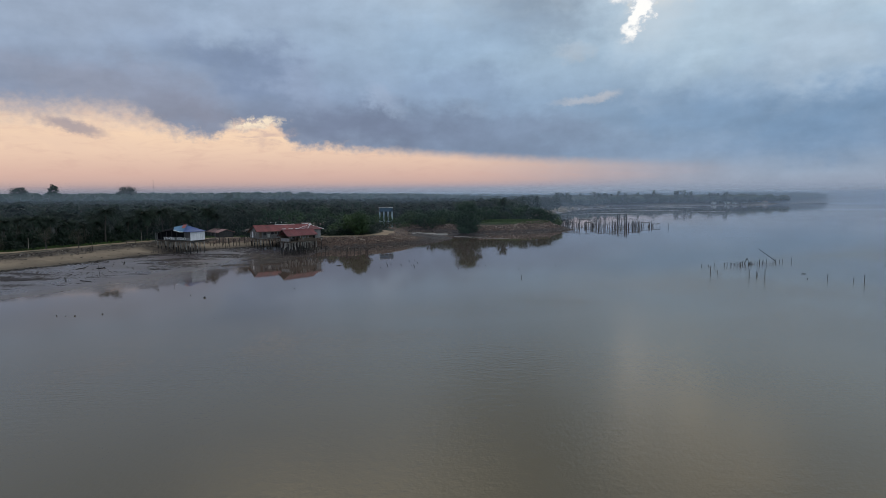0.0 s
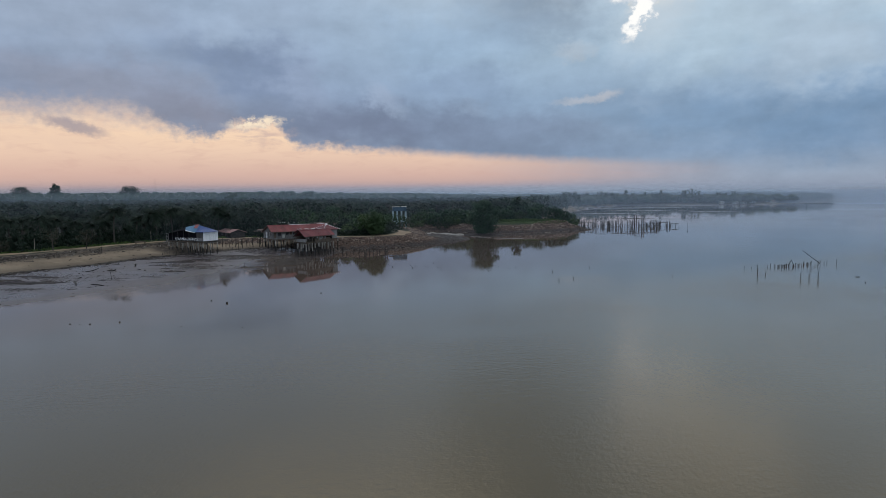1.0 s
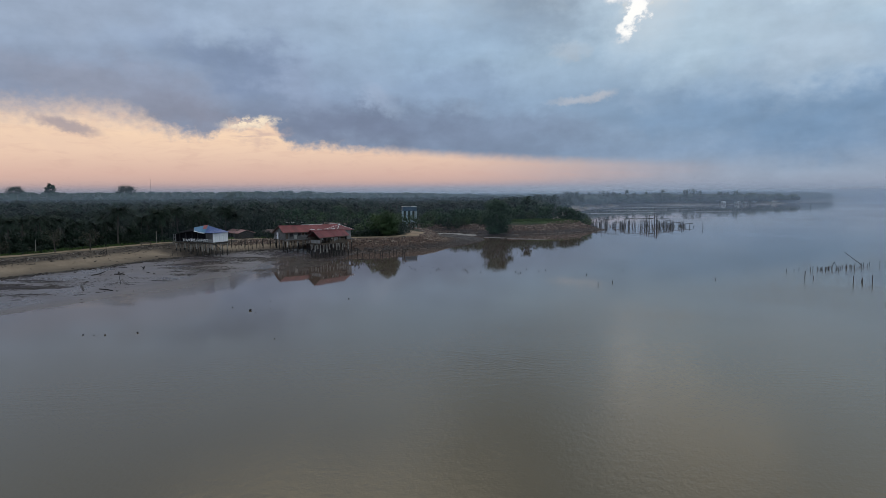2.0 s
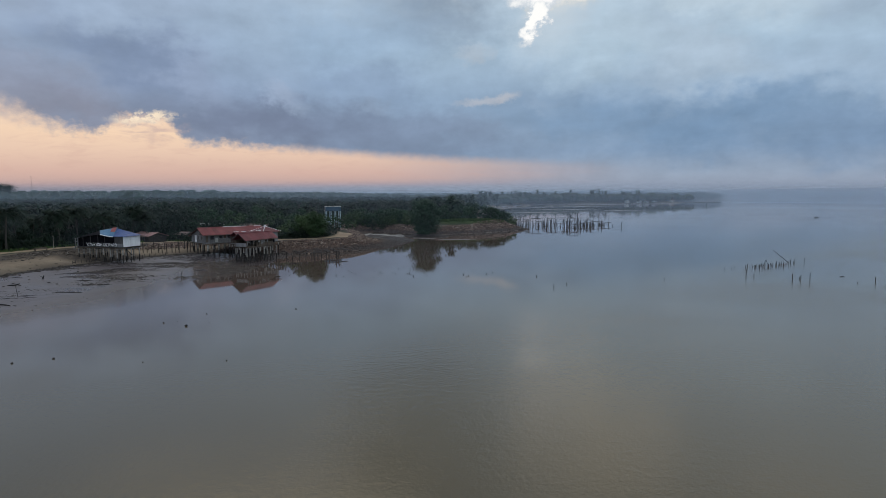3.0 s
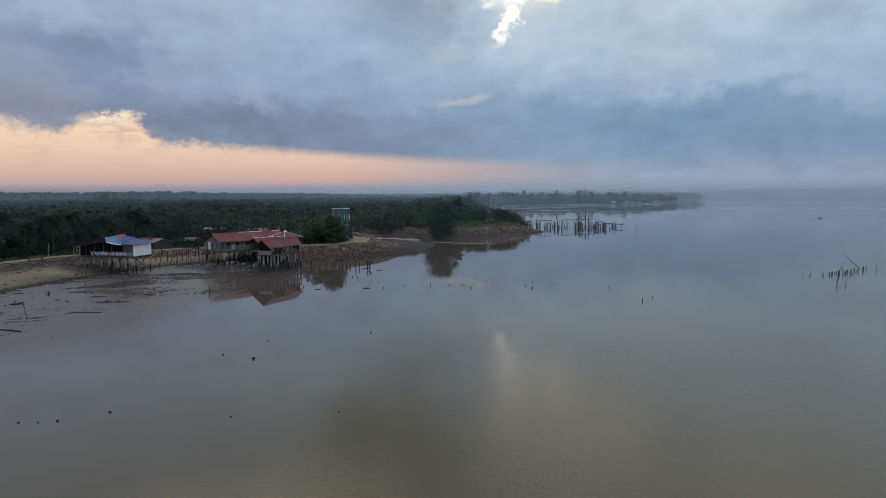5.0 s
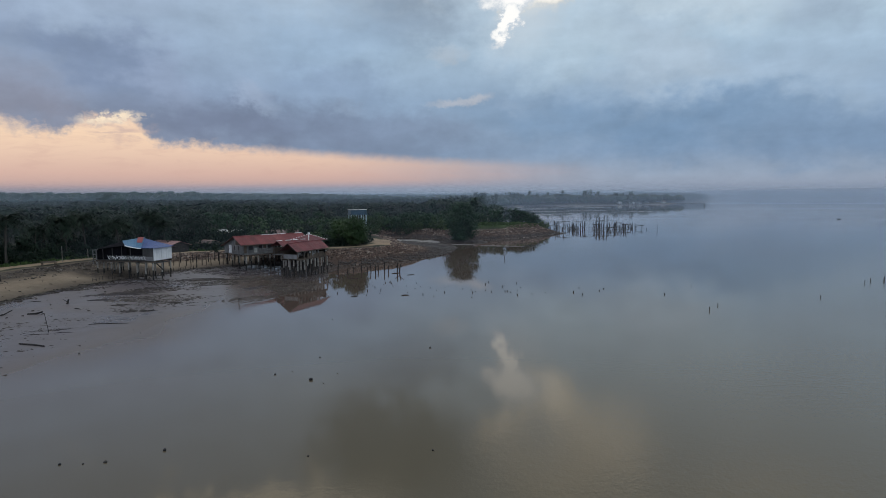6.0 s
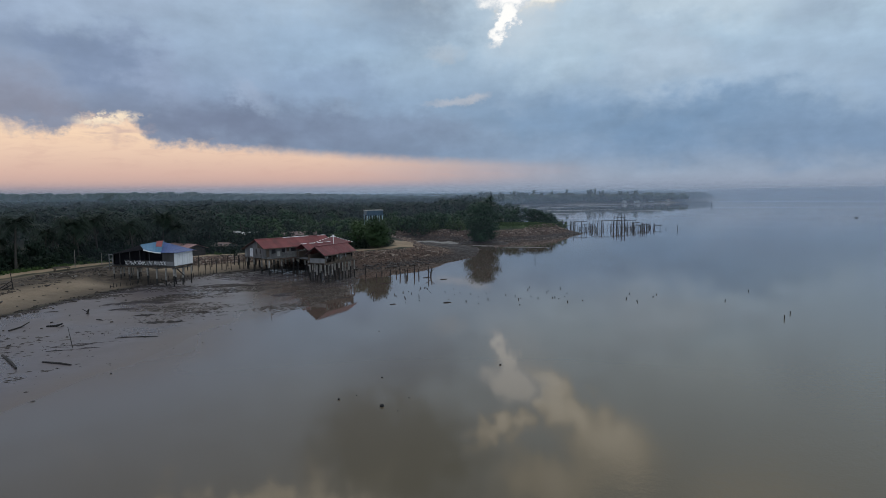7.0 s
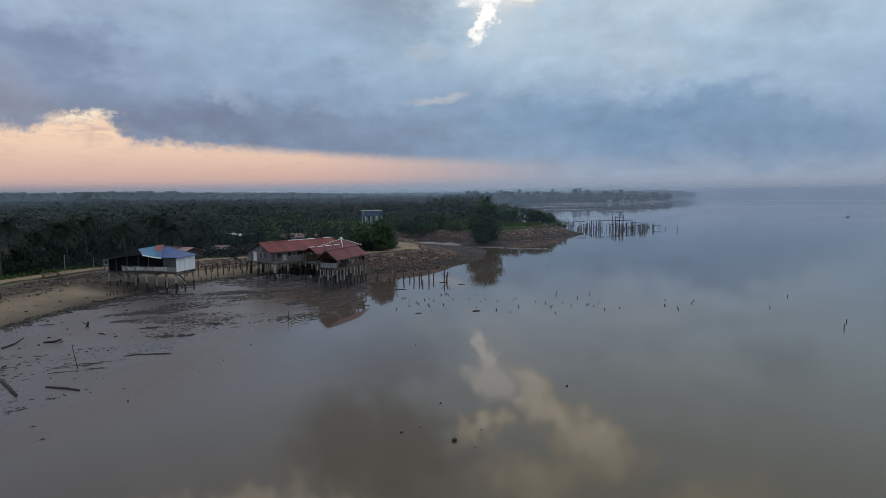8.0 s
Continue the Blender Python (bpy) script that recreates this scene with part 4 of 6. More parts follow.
v, f = scatter(leaf_crown(71, 8, 28, 1.0, 0.6, 0.14), np.stack((e[:, 0], e[:, 1], ez[keep] - 0.15, np.random.uniform(0, 6.3, len(e)), np.random.uniform(0.8, 2.2, len(e)), np.random.uniform(0.7, 1.9, len(e)) * (1 + 1.2 * smooth(eds[keep], 25, 32))), axis=1))
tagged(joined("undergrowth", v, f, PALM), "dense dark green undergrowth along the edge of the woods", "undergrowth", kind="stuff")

# the plantation behind, and the woods far off
far = ok & ~scrubby & ~(near & (np.hypot(cells[:, 0] + 40, cells[:, 1] - 60) < 230))
fc, fz, fs = cells[far], cz[far], tall_wave[far]
pick = np.random.rand(len(fc))
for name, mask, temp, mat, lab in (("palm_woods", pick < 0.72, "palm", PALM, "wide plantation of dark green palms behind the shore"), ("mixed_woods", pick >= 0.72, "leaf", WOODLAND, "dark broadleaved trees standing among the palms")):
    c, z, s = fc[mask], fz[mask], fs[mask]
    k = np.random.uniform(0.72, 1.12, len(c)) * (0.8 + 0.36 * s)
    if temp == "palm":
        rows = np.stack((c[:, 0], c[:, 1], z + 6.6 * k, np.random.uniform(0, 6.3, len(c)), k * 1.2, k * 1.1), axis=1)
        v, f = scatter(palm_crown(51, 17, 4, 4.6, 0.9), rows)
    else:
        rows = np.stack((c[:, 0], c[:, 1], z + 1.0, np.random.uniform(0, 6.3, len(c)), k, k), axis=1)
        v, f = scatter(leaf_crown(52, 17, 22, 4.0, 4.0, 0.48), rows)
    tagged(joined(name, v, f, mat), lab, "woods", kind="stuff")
# stems under the plantation's crowns
v, f = scatter((np.array([(0.2, 0, 0), (-0.1, 0.17, 0), (-0.1, -0.17, 0), (0.15, 0, 1), (-0.08, 0.13, 1), (-0.08, -0.13, 1)]), np.array([(0, 1, 4, 3), (1, 2, 5, 4), (2, 0, 3, 5)])),
               np.stack((fc[:, 0], fc[:, 1], fz - 0.2, fs * 6, np.ones(len(fc)), np.full(len(fc), 7.6)), axis=1))
tagged(joined("palm_stems", v, f, BARK), "grey stems of the plantation palms", "stems", kind="stuff")

cells = []
gy = 640.0
while gy < 3600:
    gap = 13 + (gy - 640) * 0.026
    for gx in np.arange(-0.8 * gy - 80, 0.75 * gy, gap):
        cells.append((gx + rng.uniform(-0.4, 0.4) * gap, gy + rng.uniform(-0.4, 0.4) * gap, gap))
    gy += gap
cells = np.array(cells)
cds = signed(cells[:, 0], cells[:, 1], SHORE)
c = cells[cds > 8]
k = c[:, 2] / 13
up = (0.75 + 0.6 * wave_noise(c[:, 0], c[:, 1], 150, 61) + np.random.uniform(-0.08, 0.14, len(c))) * (1.14 - 0.42 * smooth(c[:, 0], -250, 150))
v, f = scatter(lumpy_crown(53, 8.0, 5.0), np.stack((c[:, 0], c[:, 1], np.full(len(c), 2.0), np.random.uniform(0, 6.3, len(c)), k, up * 1.15), axis=1))
tagged(joined("distant_woods", v, f, WOODLAND), "dark tropical woods stretching to the horizon", "woods", kind="stuff")
# shore trees of the far coast
edge_pts = []
for a, b in zip(SHORE[38:46], SHORE[39:47]):
    n = int(np.hypot(*(b - a)) / 7)
    for i in range(n):
        p = a + (b - a) * (i + rng.random()) / n
        side = np.array((-(b - a)[1], (b - a)[0])) / np.hypot(*(b - a))
        edge_pts.append(p + side * rng.uniform(6, 40))
edge_pts = np.array(edge_pts)
v, f = scatter(leaf_crown(54, 12, 12, 5.0, 5.2, 1.0), np.stack((edge_pts[:, 0], edge_pts[:, 1], np.full(len(edge_pts), 1.5), np.random.uniform(0, 6.3, len(edge_pts)), np.random.uniform(0.8, 1.4, len(edge_pts)), 0.6 + np.random.uniform(0.2, 0.6, len(edge_pts)) * (1 + 0.8 * smooth(edge_pts[:, 1], 560, 720))), axis=1))
tagged(joined("coast_trees", v, f, WOODLAND), "trees lining the far coast", "woods", kind="stuff")
# big lone trees that stand above the far woods
for s, x, y, tall, rx in ((81, -504, 752, 24, 11), (82, -463, 750, 27, 6), (83, -373, 745, 24, 12)):
    t = broad_tree(s, tall, rx, tall * 0.36, "tall dark broadleaved tree above the far woods", "tree", WOODLAND, 60, 90, 0.6, "lone tall trees")
    t.matrix_basis = pose(x, y, 2)

# grass of the clearing on the cape and of the verge
pts = np.stack((np.random.uniform(-110, 55, 70000), np.random.uniform(120, 290, 70000)), axis=1)
gz, gsh, *_ = land(pts[:, 0], pts[:, 1])
keep = (gsh["grass"] > np.random.uniform(0.25, 0.7, len(pts))) & inland(pts[:, 0], pts[:, 1])
tuft = (np.array([(-0.25, 0, 0), (0.25, 0, 0), (0.16, 0.12, 1), (-0.3, -0.1, 0.9), (0, -0.25, 0), (0, 0.25, 0), (0.15, 0.2, 0.85), (-0.12, -0.22, 1)]), np.array([(0, 1, 2, 3), (4, 5, 6, 7)]))
p = pts[keep]
v, f = scatter(tuft, np.stack((p[:, 0], p[:, 1], gz[keep] - 0.05, np.random.uniform(0, 6.3, len(p)), np.random.uniform(0.5, 1.1, len(p)), np.random.uniform(0.2, 0.6, len(p))), axis=1))
tagged(joined("grass", v, f, GRASS), "rough bright green grass", "grass", kind="stuff")

# single trees by the water
t = broad_tree(21, 12.4, 5.3, 6.0, "tall dark mangrove tree standing at the water's edge", "tree", MANGROVE, 90, 120, 0.3)
t.matrix_basis = pose(9.3, 240.0, 0.0)
t = broad_tree(22, 7.0, 3.2, 3.2, "round dense dark green tree beside the sandy track", "tree", LEAF, 60, 110, 0.24)
t.matrix_basis = pose(-26.2, 202.6, height(-26.2, 202.6))
t = broad_tree(23, 6.2, 2.8, 2.6, "bushy green tree behind the red-roofed stilt house", "tree", LEAF, 26, 44, 0.32)
t.matrix_basis = pose(-30.4, 207.5, height(-30.4, 207.5))
for s, x, y, tall in ((31, 25, 296, 7.0), (32, 32, 298, 7.6), (33, 39, 294, 7.4), (34, 46.5, 282, 6.4), (35, 38, 303, 8), (36, 20, 292, 7.4), (37, 46, 290, 7.6), (38, 12, 281, 6.4), (39, 4, 272, 6), (40, 28, 305, 7.5), (42, 16, 287, 6.6), (43, 8, 277, 5.6), (48, 43, 285.5, 6.8), (49, 50, 285, 6.2), (50, 45, 297, 8.2), (51, 51, 293, 7.2), (52, 35, 290, 6.6), (53, -4, 275, 5.6), (54, -10, 273, 5.2), (55, 0, 276, 6.4), (56, 22, 283.5, 5)):
    t = broad_tree(s, tall, 3.6, tall * 0.42, "dense dark green tree on the stony cape", "tree", MANGROVE, 24, 36, 0.4, "trees on the cape")
    t.matrix_basis = pose(x, y, height(x, y) - 0.3)
t = broad_tree(41, 4.4, 2.4, 1.9, "light green shrub at the end of the cape", "shrub", SCRUB, 16, 30, 0.3, "trees on the cape")
t.matrix_basis = pose(50.5, 276.5, height(50.5, 276.5) - 0.2)
for s, x, y, tall in ((45, -96.3, 155.2, 5.6), (46, -91.8, 161.0, 4.8), (47, -104, 149, 3.0)):
    t = broad_tree(s, tall, 2.2, tall * 0.34, "thin sparse small tree on the upper beach", "tree", DRY_LEAF, 14, 26, 0.16, "thin trees on the beach")
    t.matrix_basis = pose(x, y, height(x, y) - 0.1)
# scrub round the foot of the water tower and along the back of the inlet
for i in range(34):
    x, y = -31 + 44 * rng.random(), 0
    y = 253.5 + rng.random() * 16 + max(0, x) * 0.3 + (14 if -20 < x < 1 else 7 if x > 0 else 0)
    k = rng.uniform(0.75, 1.15)
    if abs(x + 22.6) > 3.6 or abs(y - 255) > 3.2:
        copy_thing(rng.choice(shrubs), pose(x, y, height(x, y) - 0.2, 0, 0, rng.uniform(0, 360)) @ Matrix.Diagonal((k, k, k, 1)))
for x, y in ((-25.5, 249.5), (-21.5, 249), (-28.5, 252), (-18, 250.5)):
    copy_thing(shrubs[1], pose(x, y, height(x, y) - 0.2, 0, 0, rng.uniform(0, 360)) @ Matrix.Diagonal((1.0, 1.0, 0.9, 1)))


# ---- stones of the sea wall ----
def stone_template(seed):
    bm = bmesh.new()
    bmesh.ops.create_icosphere(bm, subdivisions=1, radius=0.5)
    r = random.Random(seed)
    for v in bm.verts:
        v.co *= r.uniform(0.75, 1.2)
        v.co.z *= 0.7
    tv = np.array([tuple(v.co) for v in bm.verts])
    tf = np.array([[v.index for v in f.verts] for f in bm.faces])
    bm.free()
    return tv, tf


pts = np.stack((np.random.uniform(-72, 62, 75000), np.random.uniform(165, 290, 75000)), axis=1)
z, shares, ds, dt, dm = land(pts[:, 0], pts[:, 1])
bank_west = (pts[:, 0] < -46) & (shares["rock"] > 0.4) & (ds > 7)
keep = ((shares["rock"] > np.random.uniform(0.1, 0.8, len(pts))) & (ds < np.where((pts[:, 0] > -17) & (pts[:, 1] < 236), 20, 10.5)) & (dt > 3.2)) | bank_west
p, pz = pts[keep], z[keep]
for k, name in enumerate(("sea_wall_stones", "cape_stones")):
    side = (p[:, 1] < 236) if k == 0 else (p[:, 1] >= 236)
    verts, faces, n = [], [], 0
    q, qz = p[side], pz[side]
    kind = np.random.randint(0, 3, len(q))
    for s in range(3):
        c = q[kind == s]
        v, f = scatter(stone_template(s + 1), np.stack((c[:, 0], c[:, 1], qz[kind == s] + 0.05, np.random.uniform(0, 6.3, len(c)), 0.22 + np.random.exponential(0.25, len(c)).clip(0, 0.8), np.random.uniform(0.3, 0.85, len(c))), axis=1))
        verts.append(v)
        faces.append(f + n)
        n += len(v)
    tagged(joined(name, np.concatenate(verts), np.concatenate(faces), LOOSE_STONE), "sea wall of loose red-brown and grey stones" if k == 0 else "loose brown stones along the cape's edge", "stones", kind="stuff")


# ---- houses on stilts ----
def on_axes(x, y, z, turn):
    return pose(x, y, z, 0, 0, turn)


def sheet_roof(ob, x0, x1, eave, ridge, mats, over=0.0, label="", width=1.05, seed=1):
    """One slope of lapped metal sheets from the eave (y, z) up to the ridge (y, z)."""
    r = random.Random(seed)
    n = max(1, round((x1 - x0) / width))
    w_ = (x1 - x0) / n
    slope = part("roof_slope", beam(beam(bmesh.new(), (x0, eave[0], eave[1] - 0.1), (x1, eave[0], eave[1] - 0.1), 0.06), (x0, ridge[0], ridge[1] - 0.12), (x1, ridge[0], ridge[1] - 0.12), 0.06), BROWN_WOOD, ob, label)
    for i in range(n):
        a, b = x0 + i * w_ - 0.04, x0 + (i + 1) * w_ + 0.04
        lift, drop = 0.02 * (i % 2) + r.uniform(0, 0.02), r.uniform(-0.07, 0.07)
        part("roof_sheet", slab(bmesh.new(), ((a, eave[0] + drop, eave[1] + lift), (b, eave[0] + drop, eave[1] + lift), (b, ridge[0], ridge[1] + lift), (a, ridge[0], ridge[1] + lift)), 0.03, 3), r.choice(mats), slope)
    return slope


def stilts(ob, places, top, sleeve=None, r0=0.13, mat=None, seed=1, sink=0.4, m=None):
    """Posts from the ground to the deck; sleeve: the height down to which a post is cased in pale concrete."""
    r = random.Random(seed)
    for x, y in places:
        w_ = ob.matrix_basis @ Vector((x, y, 0))
        foot = height(w_.x, w_.y) - ob.matrix_basis.translation.z - sink
        lean = r.uniform(-0.12, 0.12)
        post = part("stilt", beam(bmesh.new(), (x + lean, y, foot), (x, y, top), r0, r0 * 0.9), mat or WET_WOOD, ob)
        if sleeve is not None:
            low = sleeve + r.uniform(-0.5, 0.5)
            part("sleeve", beam(bmesh.new(), (x + lean * (top - low) / max(0.5, top - foot), y, low), (x, y, top - 0.05), r0 * 1.1, r0 * 1.1, 8), CONCRETE, post, "pale concrete sleeve")


def board_wall(ob, a, b, z0, z1, mat, name="wall", gable=None, label=""):
    """A wall of upright boards from a to b; gable: the height of its peak over a point between them."""
    a, b = Vector((*a, 0)), Vector((*b, 0))
    bm = bmesh.new()
    n = max(2, round((b - a).length / 0.5))
    d = (b - a).normalized()
    side = Vector((-d.y, d.x, 0))
    turn = math.degrees(math.atan2(d.y, d.x))
    step = (b - a).length / n
    r = random.Random(int(z0 * 7 + n))
    for i in range(n):
        top = z1
        if gable:
            k, peak = gable
            q = (i + 0.5) / n
            top = z1 + (peak - z1) * (q / k if q < k else (1 - q) / (1 - k))
        p = a + d * step * i + side * r.uniform(-0.015, 0.015)
        box(bm, (0.01, -0.04, z0), (step - 0.005, 0.04, top), pose(p.x, p.y, 0, 0, 0, turn))
    return part(name, bm, mat, ob, label)


def deck(ob, x0, x1, y0, y1, z, mat=None):
    bm = bmesh.new()
    n = max(2, round((x1 - x0) / 0.6))
    for i in range(n):
        a = x0 + (x1 - x0) * i / n
        box(bm, (a, y0, z - 0.08), (a + (x1 - x0) / n - 0.03, y1, z))
    part("deck", bm, mat or GREY_WOOD, ob)
    for y in (y0 + 0.15, (y0 + y1) / 2, y1 - 0.15):
        part("joist", box(bmesh.new(), (x0, y - 0.08, z - 0.3), (x1, y + 0.08, z - 0.085)), BROWN_WOOD, ob)


def opening(ob, lo, hi, name="window", mat=None):
    """A framed opening lying 3 cm proud of the wall it is in."""
    frame_bm = bmesh.new()
    lo, hi = Vector(lo), Vector(hi)
    along_x = (hi.x - lo.x) > (hi.y - lo.y)
    win = part(name, box(bmesh.new(), lo, hi), mat or DARK_GLASS, ob)
    t = 0.07
    for z0, z1 in ((lo.z - t, lo.z), (hi.z, hi.z + t)):
        box(frame_bm, (lo.x - (t if along_x else 0.02), lo.y - (0.02 if along_x else t), z0), (hi.x + (t if along_x else 0.02), hi.y + (0.02 if along_x else t), z1))
    for s in (0, 1):
        if along_x:
            x = lo.x - t if s == 0 else hi.x
            box(frame_bm, (x, lo.y - 0.02, lo.z), (x + t, hi.y + 0.02, hi.z))
        else:
            y = lo.y - t if s == 0 else hi.y
            box(frame_bm, (lo.x - 0.02, y, lo.z), (hi.x + 0.02, y + t, hi.z))
    part("frame", frame_bm, GREY_WOOD, win)
    return win


# the long house
A = thing("stilt_house", on_axes(-51.6, 176.0, 0, 34.5), "long weathered timber house with a faded red metal roof on stilts", "house")
LEN = 15.6
sheet_roof(A, -0.5, LEN, (-3.4, 5.55), (0.0, 7.2), (RED_SHEET,), seed=2, label="faded red metal roof slope")
sheet_roof(A, -0.5, LEN, (5.4, 5.1), (0.0, 7.2), (RUST_SHEET,), seed=3, label="rusty brown metal roof slope")
for i in range(8):
    part("ridge_cap", slab(bmesh.new(), ((i * 2 - 0.4, -0.22, 7.22), (i * 2 + 1.5, -0.22, 7.22), (i * 2 + 1.5, 0.22, 7.25), (i * 2 - 0.4, 0.22, 7.25)), 0.05), WHITE_SHEET if i in (3, 4, 5, 7) else RED_SHEET, A)
deck(A, 0.0, LEN - 0.4, -3.7, 5.2, 3.7)
board_wall(A, (0.2, -2.6), (LEN - 0.8, -2.6), 3.7, 5.85, GREY_WOOD)
board_wall(A, (0.2, 5.0), (LEN - 0.8, 5.0), 3.7, 5.2, GREY_WOOD)
board_wall(A, (0.2, 5.0), (0.2, -2.6), 3.7, 5.3, GREY_WOOD, gable=(0.66, 7.0))
board_wall(A, (LEN - 0.8, 5.0), (LEN - 0.8, -2.6), 3.7, 5.3, GREY_WOOD, gable=(0.66, 7.0))
part("gable_board", slab(bmesh.new(), ((0.1, -2.7, 5.5), (0.1, 0.0, 5.5), (0.1, 0.0, 6.95), (0.1, -2.0, 5.9)), 0.05), BROWN_WOOD, A)
door = part("door", box(bmesh.new(), (0.08, 1.9, 3.75), (0.15, 2.9, 5.4)), WHITE_SHEET, A, "white sheet door")
part("handle", box(bmesh.new(), (0.05, 2.72, 4.5), (0.078, 2.8, 4.64)), BROWN_WOOD, door)
opening(A, (0.08, 0.1, 4.4), (0.14, 0.8, 5.3))
opening(A, (0.08, -1.4, 4.4), (0.14, -0.8, 5.3))
for x in (1.5, 3.6, 5.6, 7.2, 9.0, 11.2):
    opening(A, (x, -2.70, 4.5), (x + (1.3 if x in (5.6, 7.2) else 0.8), -2.655, 5.3))
for i, (x, z, a, h) in enumerate(((2.6, 3.9, 0.7, 0.9), (4.7, 4.6, 0.6, 1.0), (6.9, 3.8, 0.5, 0.6), (8.5, 4.4, 0.45, 1.1), (10.1, 3.8, 0.9, 0.7), (12.3, 4.3, 0.8, 1.2), (13.6, 3.8, 0.7, 1.6), (0.4, 3.9, 0.6, 1.5))):
    part("wall_patch", box(bmesh.new(), (x, -2.69, z), (x + a, -2.652, z + h)), (PALE_PAINT, BROWN_WOOD, RUST_SHEET)[i % 3], A)
for i in range(11):
    x = 3.2 + i * 1.1
    part("rail_post", box(bmesh.new(), (x - 0.05, -3.66, 3.7), (x + 0.05, -3.56, 4.7)), GREY_WOOD, A)
for z in (4.15, 4.65):
    part("rail", box(bmesh.new(), (3.1, -3.7, z), (14.4, -3.64, z + 0.09)), GREY_WOOD, A)
for x in (4.3, 7.6, 10.9, 14.2):
    part("porch_post", box(bmesh.new(), (x - 0.06, -3.3, 3.7), (x + 0.06, -3.18, 5.5)), GREY_WOOD, A)
stilts(A, [(x, y) for x in (0.5, 3.1, 5.7, 8.3, 10.9, 13.5) for y in (-3.4, -0.6, 2.2, 4.9)], 3.45, sleeve=2.3, r0=0.15, seed=4)

# the hip-roofed block between the two houses
D = thing("hip_roofed_hut", on_axes(-37.2, 180.2, 0, 45), "small hut with a maroon hipped roof and pale ridge caps", "hut")
part("wall", box(bmesh.new(), (-2.1, -2.1, 3.62), (2.1, 2.1, 5.95)), GREY_WOOD, D)
deck(D, -2.6, 2.6, -2.6, 2.6, 3.6)
for k in range(4):
    a, b = [(-2.7, -2.7), (2.7, -2.7), (2.7, 2.7), (-2.7, 2.7)][k], [(2.7, -2.7), (2.7, 2.7), (-2.7, 2.7), (-2.7, -2.7)][k]
    bm = bmesh.new()
    slab(bm, ((*a, 5.9), (*b, 5.9), (b[0] * 0.06, b[1] * 0.06, 7.1), (a[0] * 0.06, a[1] * 0.06, 7.1)), 0.05)
    part("roof_slope", bm, MAROON_SHEET, D)
    for i in range(7):
        q0, q1 = i / 7, i / 7 + 0.075
        p0, p1 = Vector((a[0], a[1], 5.95)).lerp(Vector((0, 0, 7.16)), q0), Vector((a[0], a[1], 5.95)).lerp(Vector((0, 0, 7.16)), q1)
        part("hip_cap", beam(bmesh.new(), p0, p1, 0.09, 0.09, 5), WHITE_SHEET, D)
opening(D, (-0.5, -2.17, 4.3), (0.5, -2.12, 5.3))
part("roof_vent", box(bmesh.new(), (-0.2, -0.2, 6.9), (0.2, 0.2, 7.45), bevel=0.04), WHITE_SHEET, D, "white boxed vent")
stilts(D, [(x, y) for x in (-2.2, 0, 2.2) for y in (-2.2, 2.2)], 3.4, sleeve=2.4, seed=6)

# the link between them
C = thing("covered_walkway", on_axes(-43.3, 173.0, 0, 38), "covered plank walkway with a low maroon metal roof", "walkway")
sheet_roof(C, 0, 7.5, (-2.0, 5.2), (0, 6.3), (MAROON_SHEET, RED_SHEET), seed=7)
sheet_roof(C, 0, 7.5, (2.0, 5.2), (0, 6.3), (MAROON_SHEET,), seed=8)
for i in range(4):
    part("ridge_cap", slab(bmesh.new(), ((i * 1.9, -0.2, 6.33), (i * 1.9 + 1.2, -0.2, 6.33), (i * 1.9 + 1.2, 0.2, 6.36), (i * 1.9, 0.2, 6.36)), 0.05), WHITE_SHEET, C)
deck(C, 0, 7.5, -1.8, 1.8, 3.6)
for x in (0.3, 2.6, 4.9, 7.2):
    for y in (-1.7, 1.7):
        part("post", box(bmesh.new(), (x - 0.07, y - 0.07, 3.6), (x + 0.07, y + 0.07, 5.35)), BROWN_WOOD, C)
board_wall(C, (0.5, 1.6), (7, 1.6), 3.6, 4.9, BROWN_WOOD)
stilts(C, [(x, y) for x in (0.4, 2.6, 4.9, 7.1) for y in (-1.6, 1.6)], 3.4, sleeve=2.4, seed=9)

# the hut at the pier's end
B = thing("pier_hut", on_axes(-40.6, 164.2, 0, 54.5), "open timber hut with a maroon metal roof over pale stilts", "hut")
LB = 9.8
sheet_roof(B, -0.4, LB, (-2.15, 4.95), (0, 6.5), (MAROON_SHEET,), seed=11)
sheet_roof(B, -0.4, LB, (2.15, 4.95), (0, 6.5), (MAROON_SHEET,), seed=12)
for i in range(5):
    part("ridge_cap", slab(bmesh.new(), ((i * 2.0, -0.2, 6.53), (i * 2.0 + 1.8, -0.2, 6.53), (i * 2.0 + 1.8, 0.2, 6.56), (i * 2.0, 0.2, 6.56)), 0.05), MAROON_SHEET, B)
for s in (-1, 1):
    part("verge_board", slab(bmesh.new(), ((-0.42, s * 2.15, 4.9), (-0.42, 0, 6.44), (-0.42, 0, 6.26), (-0.42, s * 2.1, 4.72)), 0.05), WET_WOOD, B)
deck(B, 0.0, LB - 0.3, -1.9, 1.9, 3.55, BROWN_WOOD)
board_wall(B, (0.4, 1.6), (0.4, -1.6), 3.55, 4.35, GREY_WOOD)
board_wall(B, (0.4, 1.55), (LB - 0.6, 1.55), 3.55, 4.9, BROWN_WOOD)
board_wall(B, (3.4, -1.6), (LB - 0.6, -1.6), 3.55, 4.4, BROWN_WOOD)
board_wall(B, (LB - 0.6, 1.6), (LB - 0.6, -1.6), 3.55, 4.9, BROWN_WOOD)
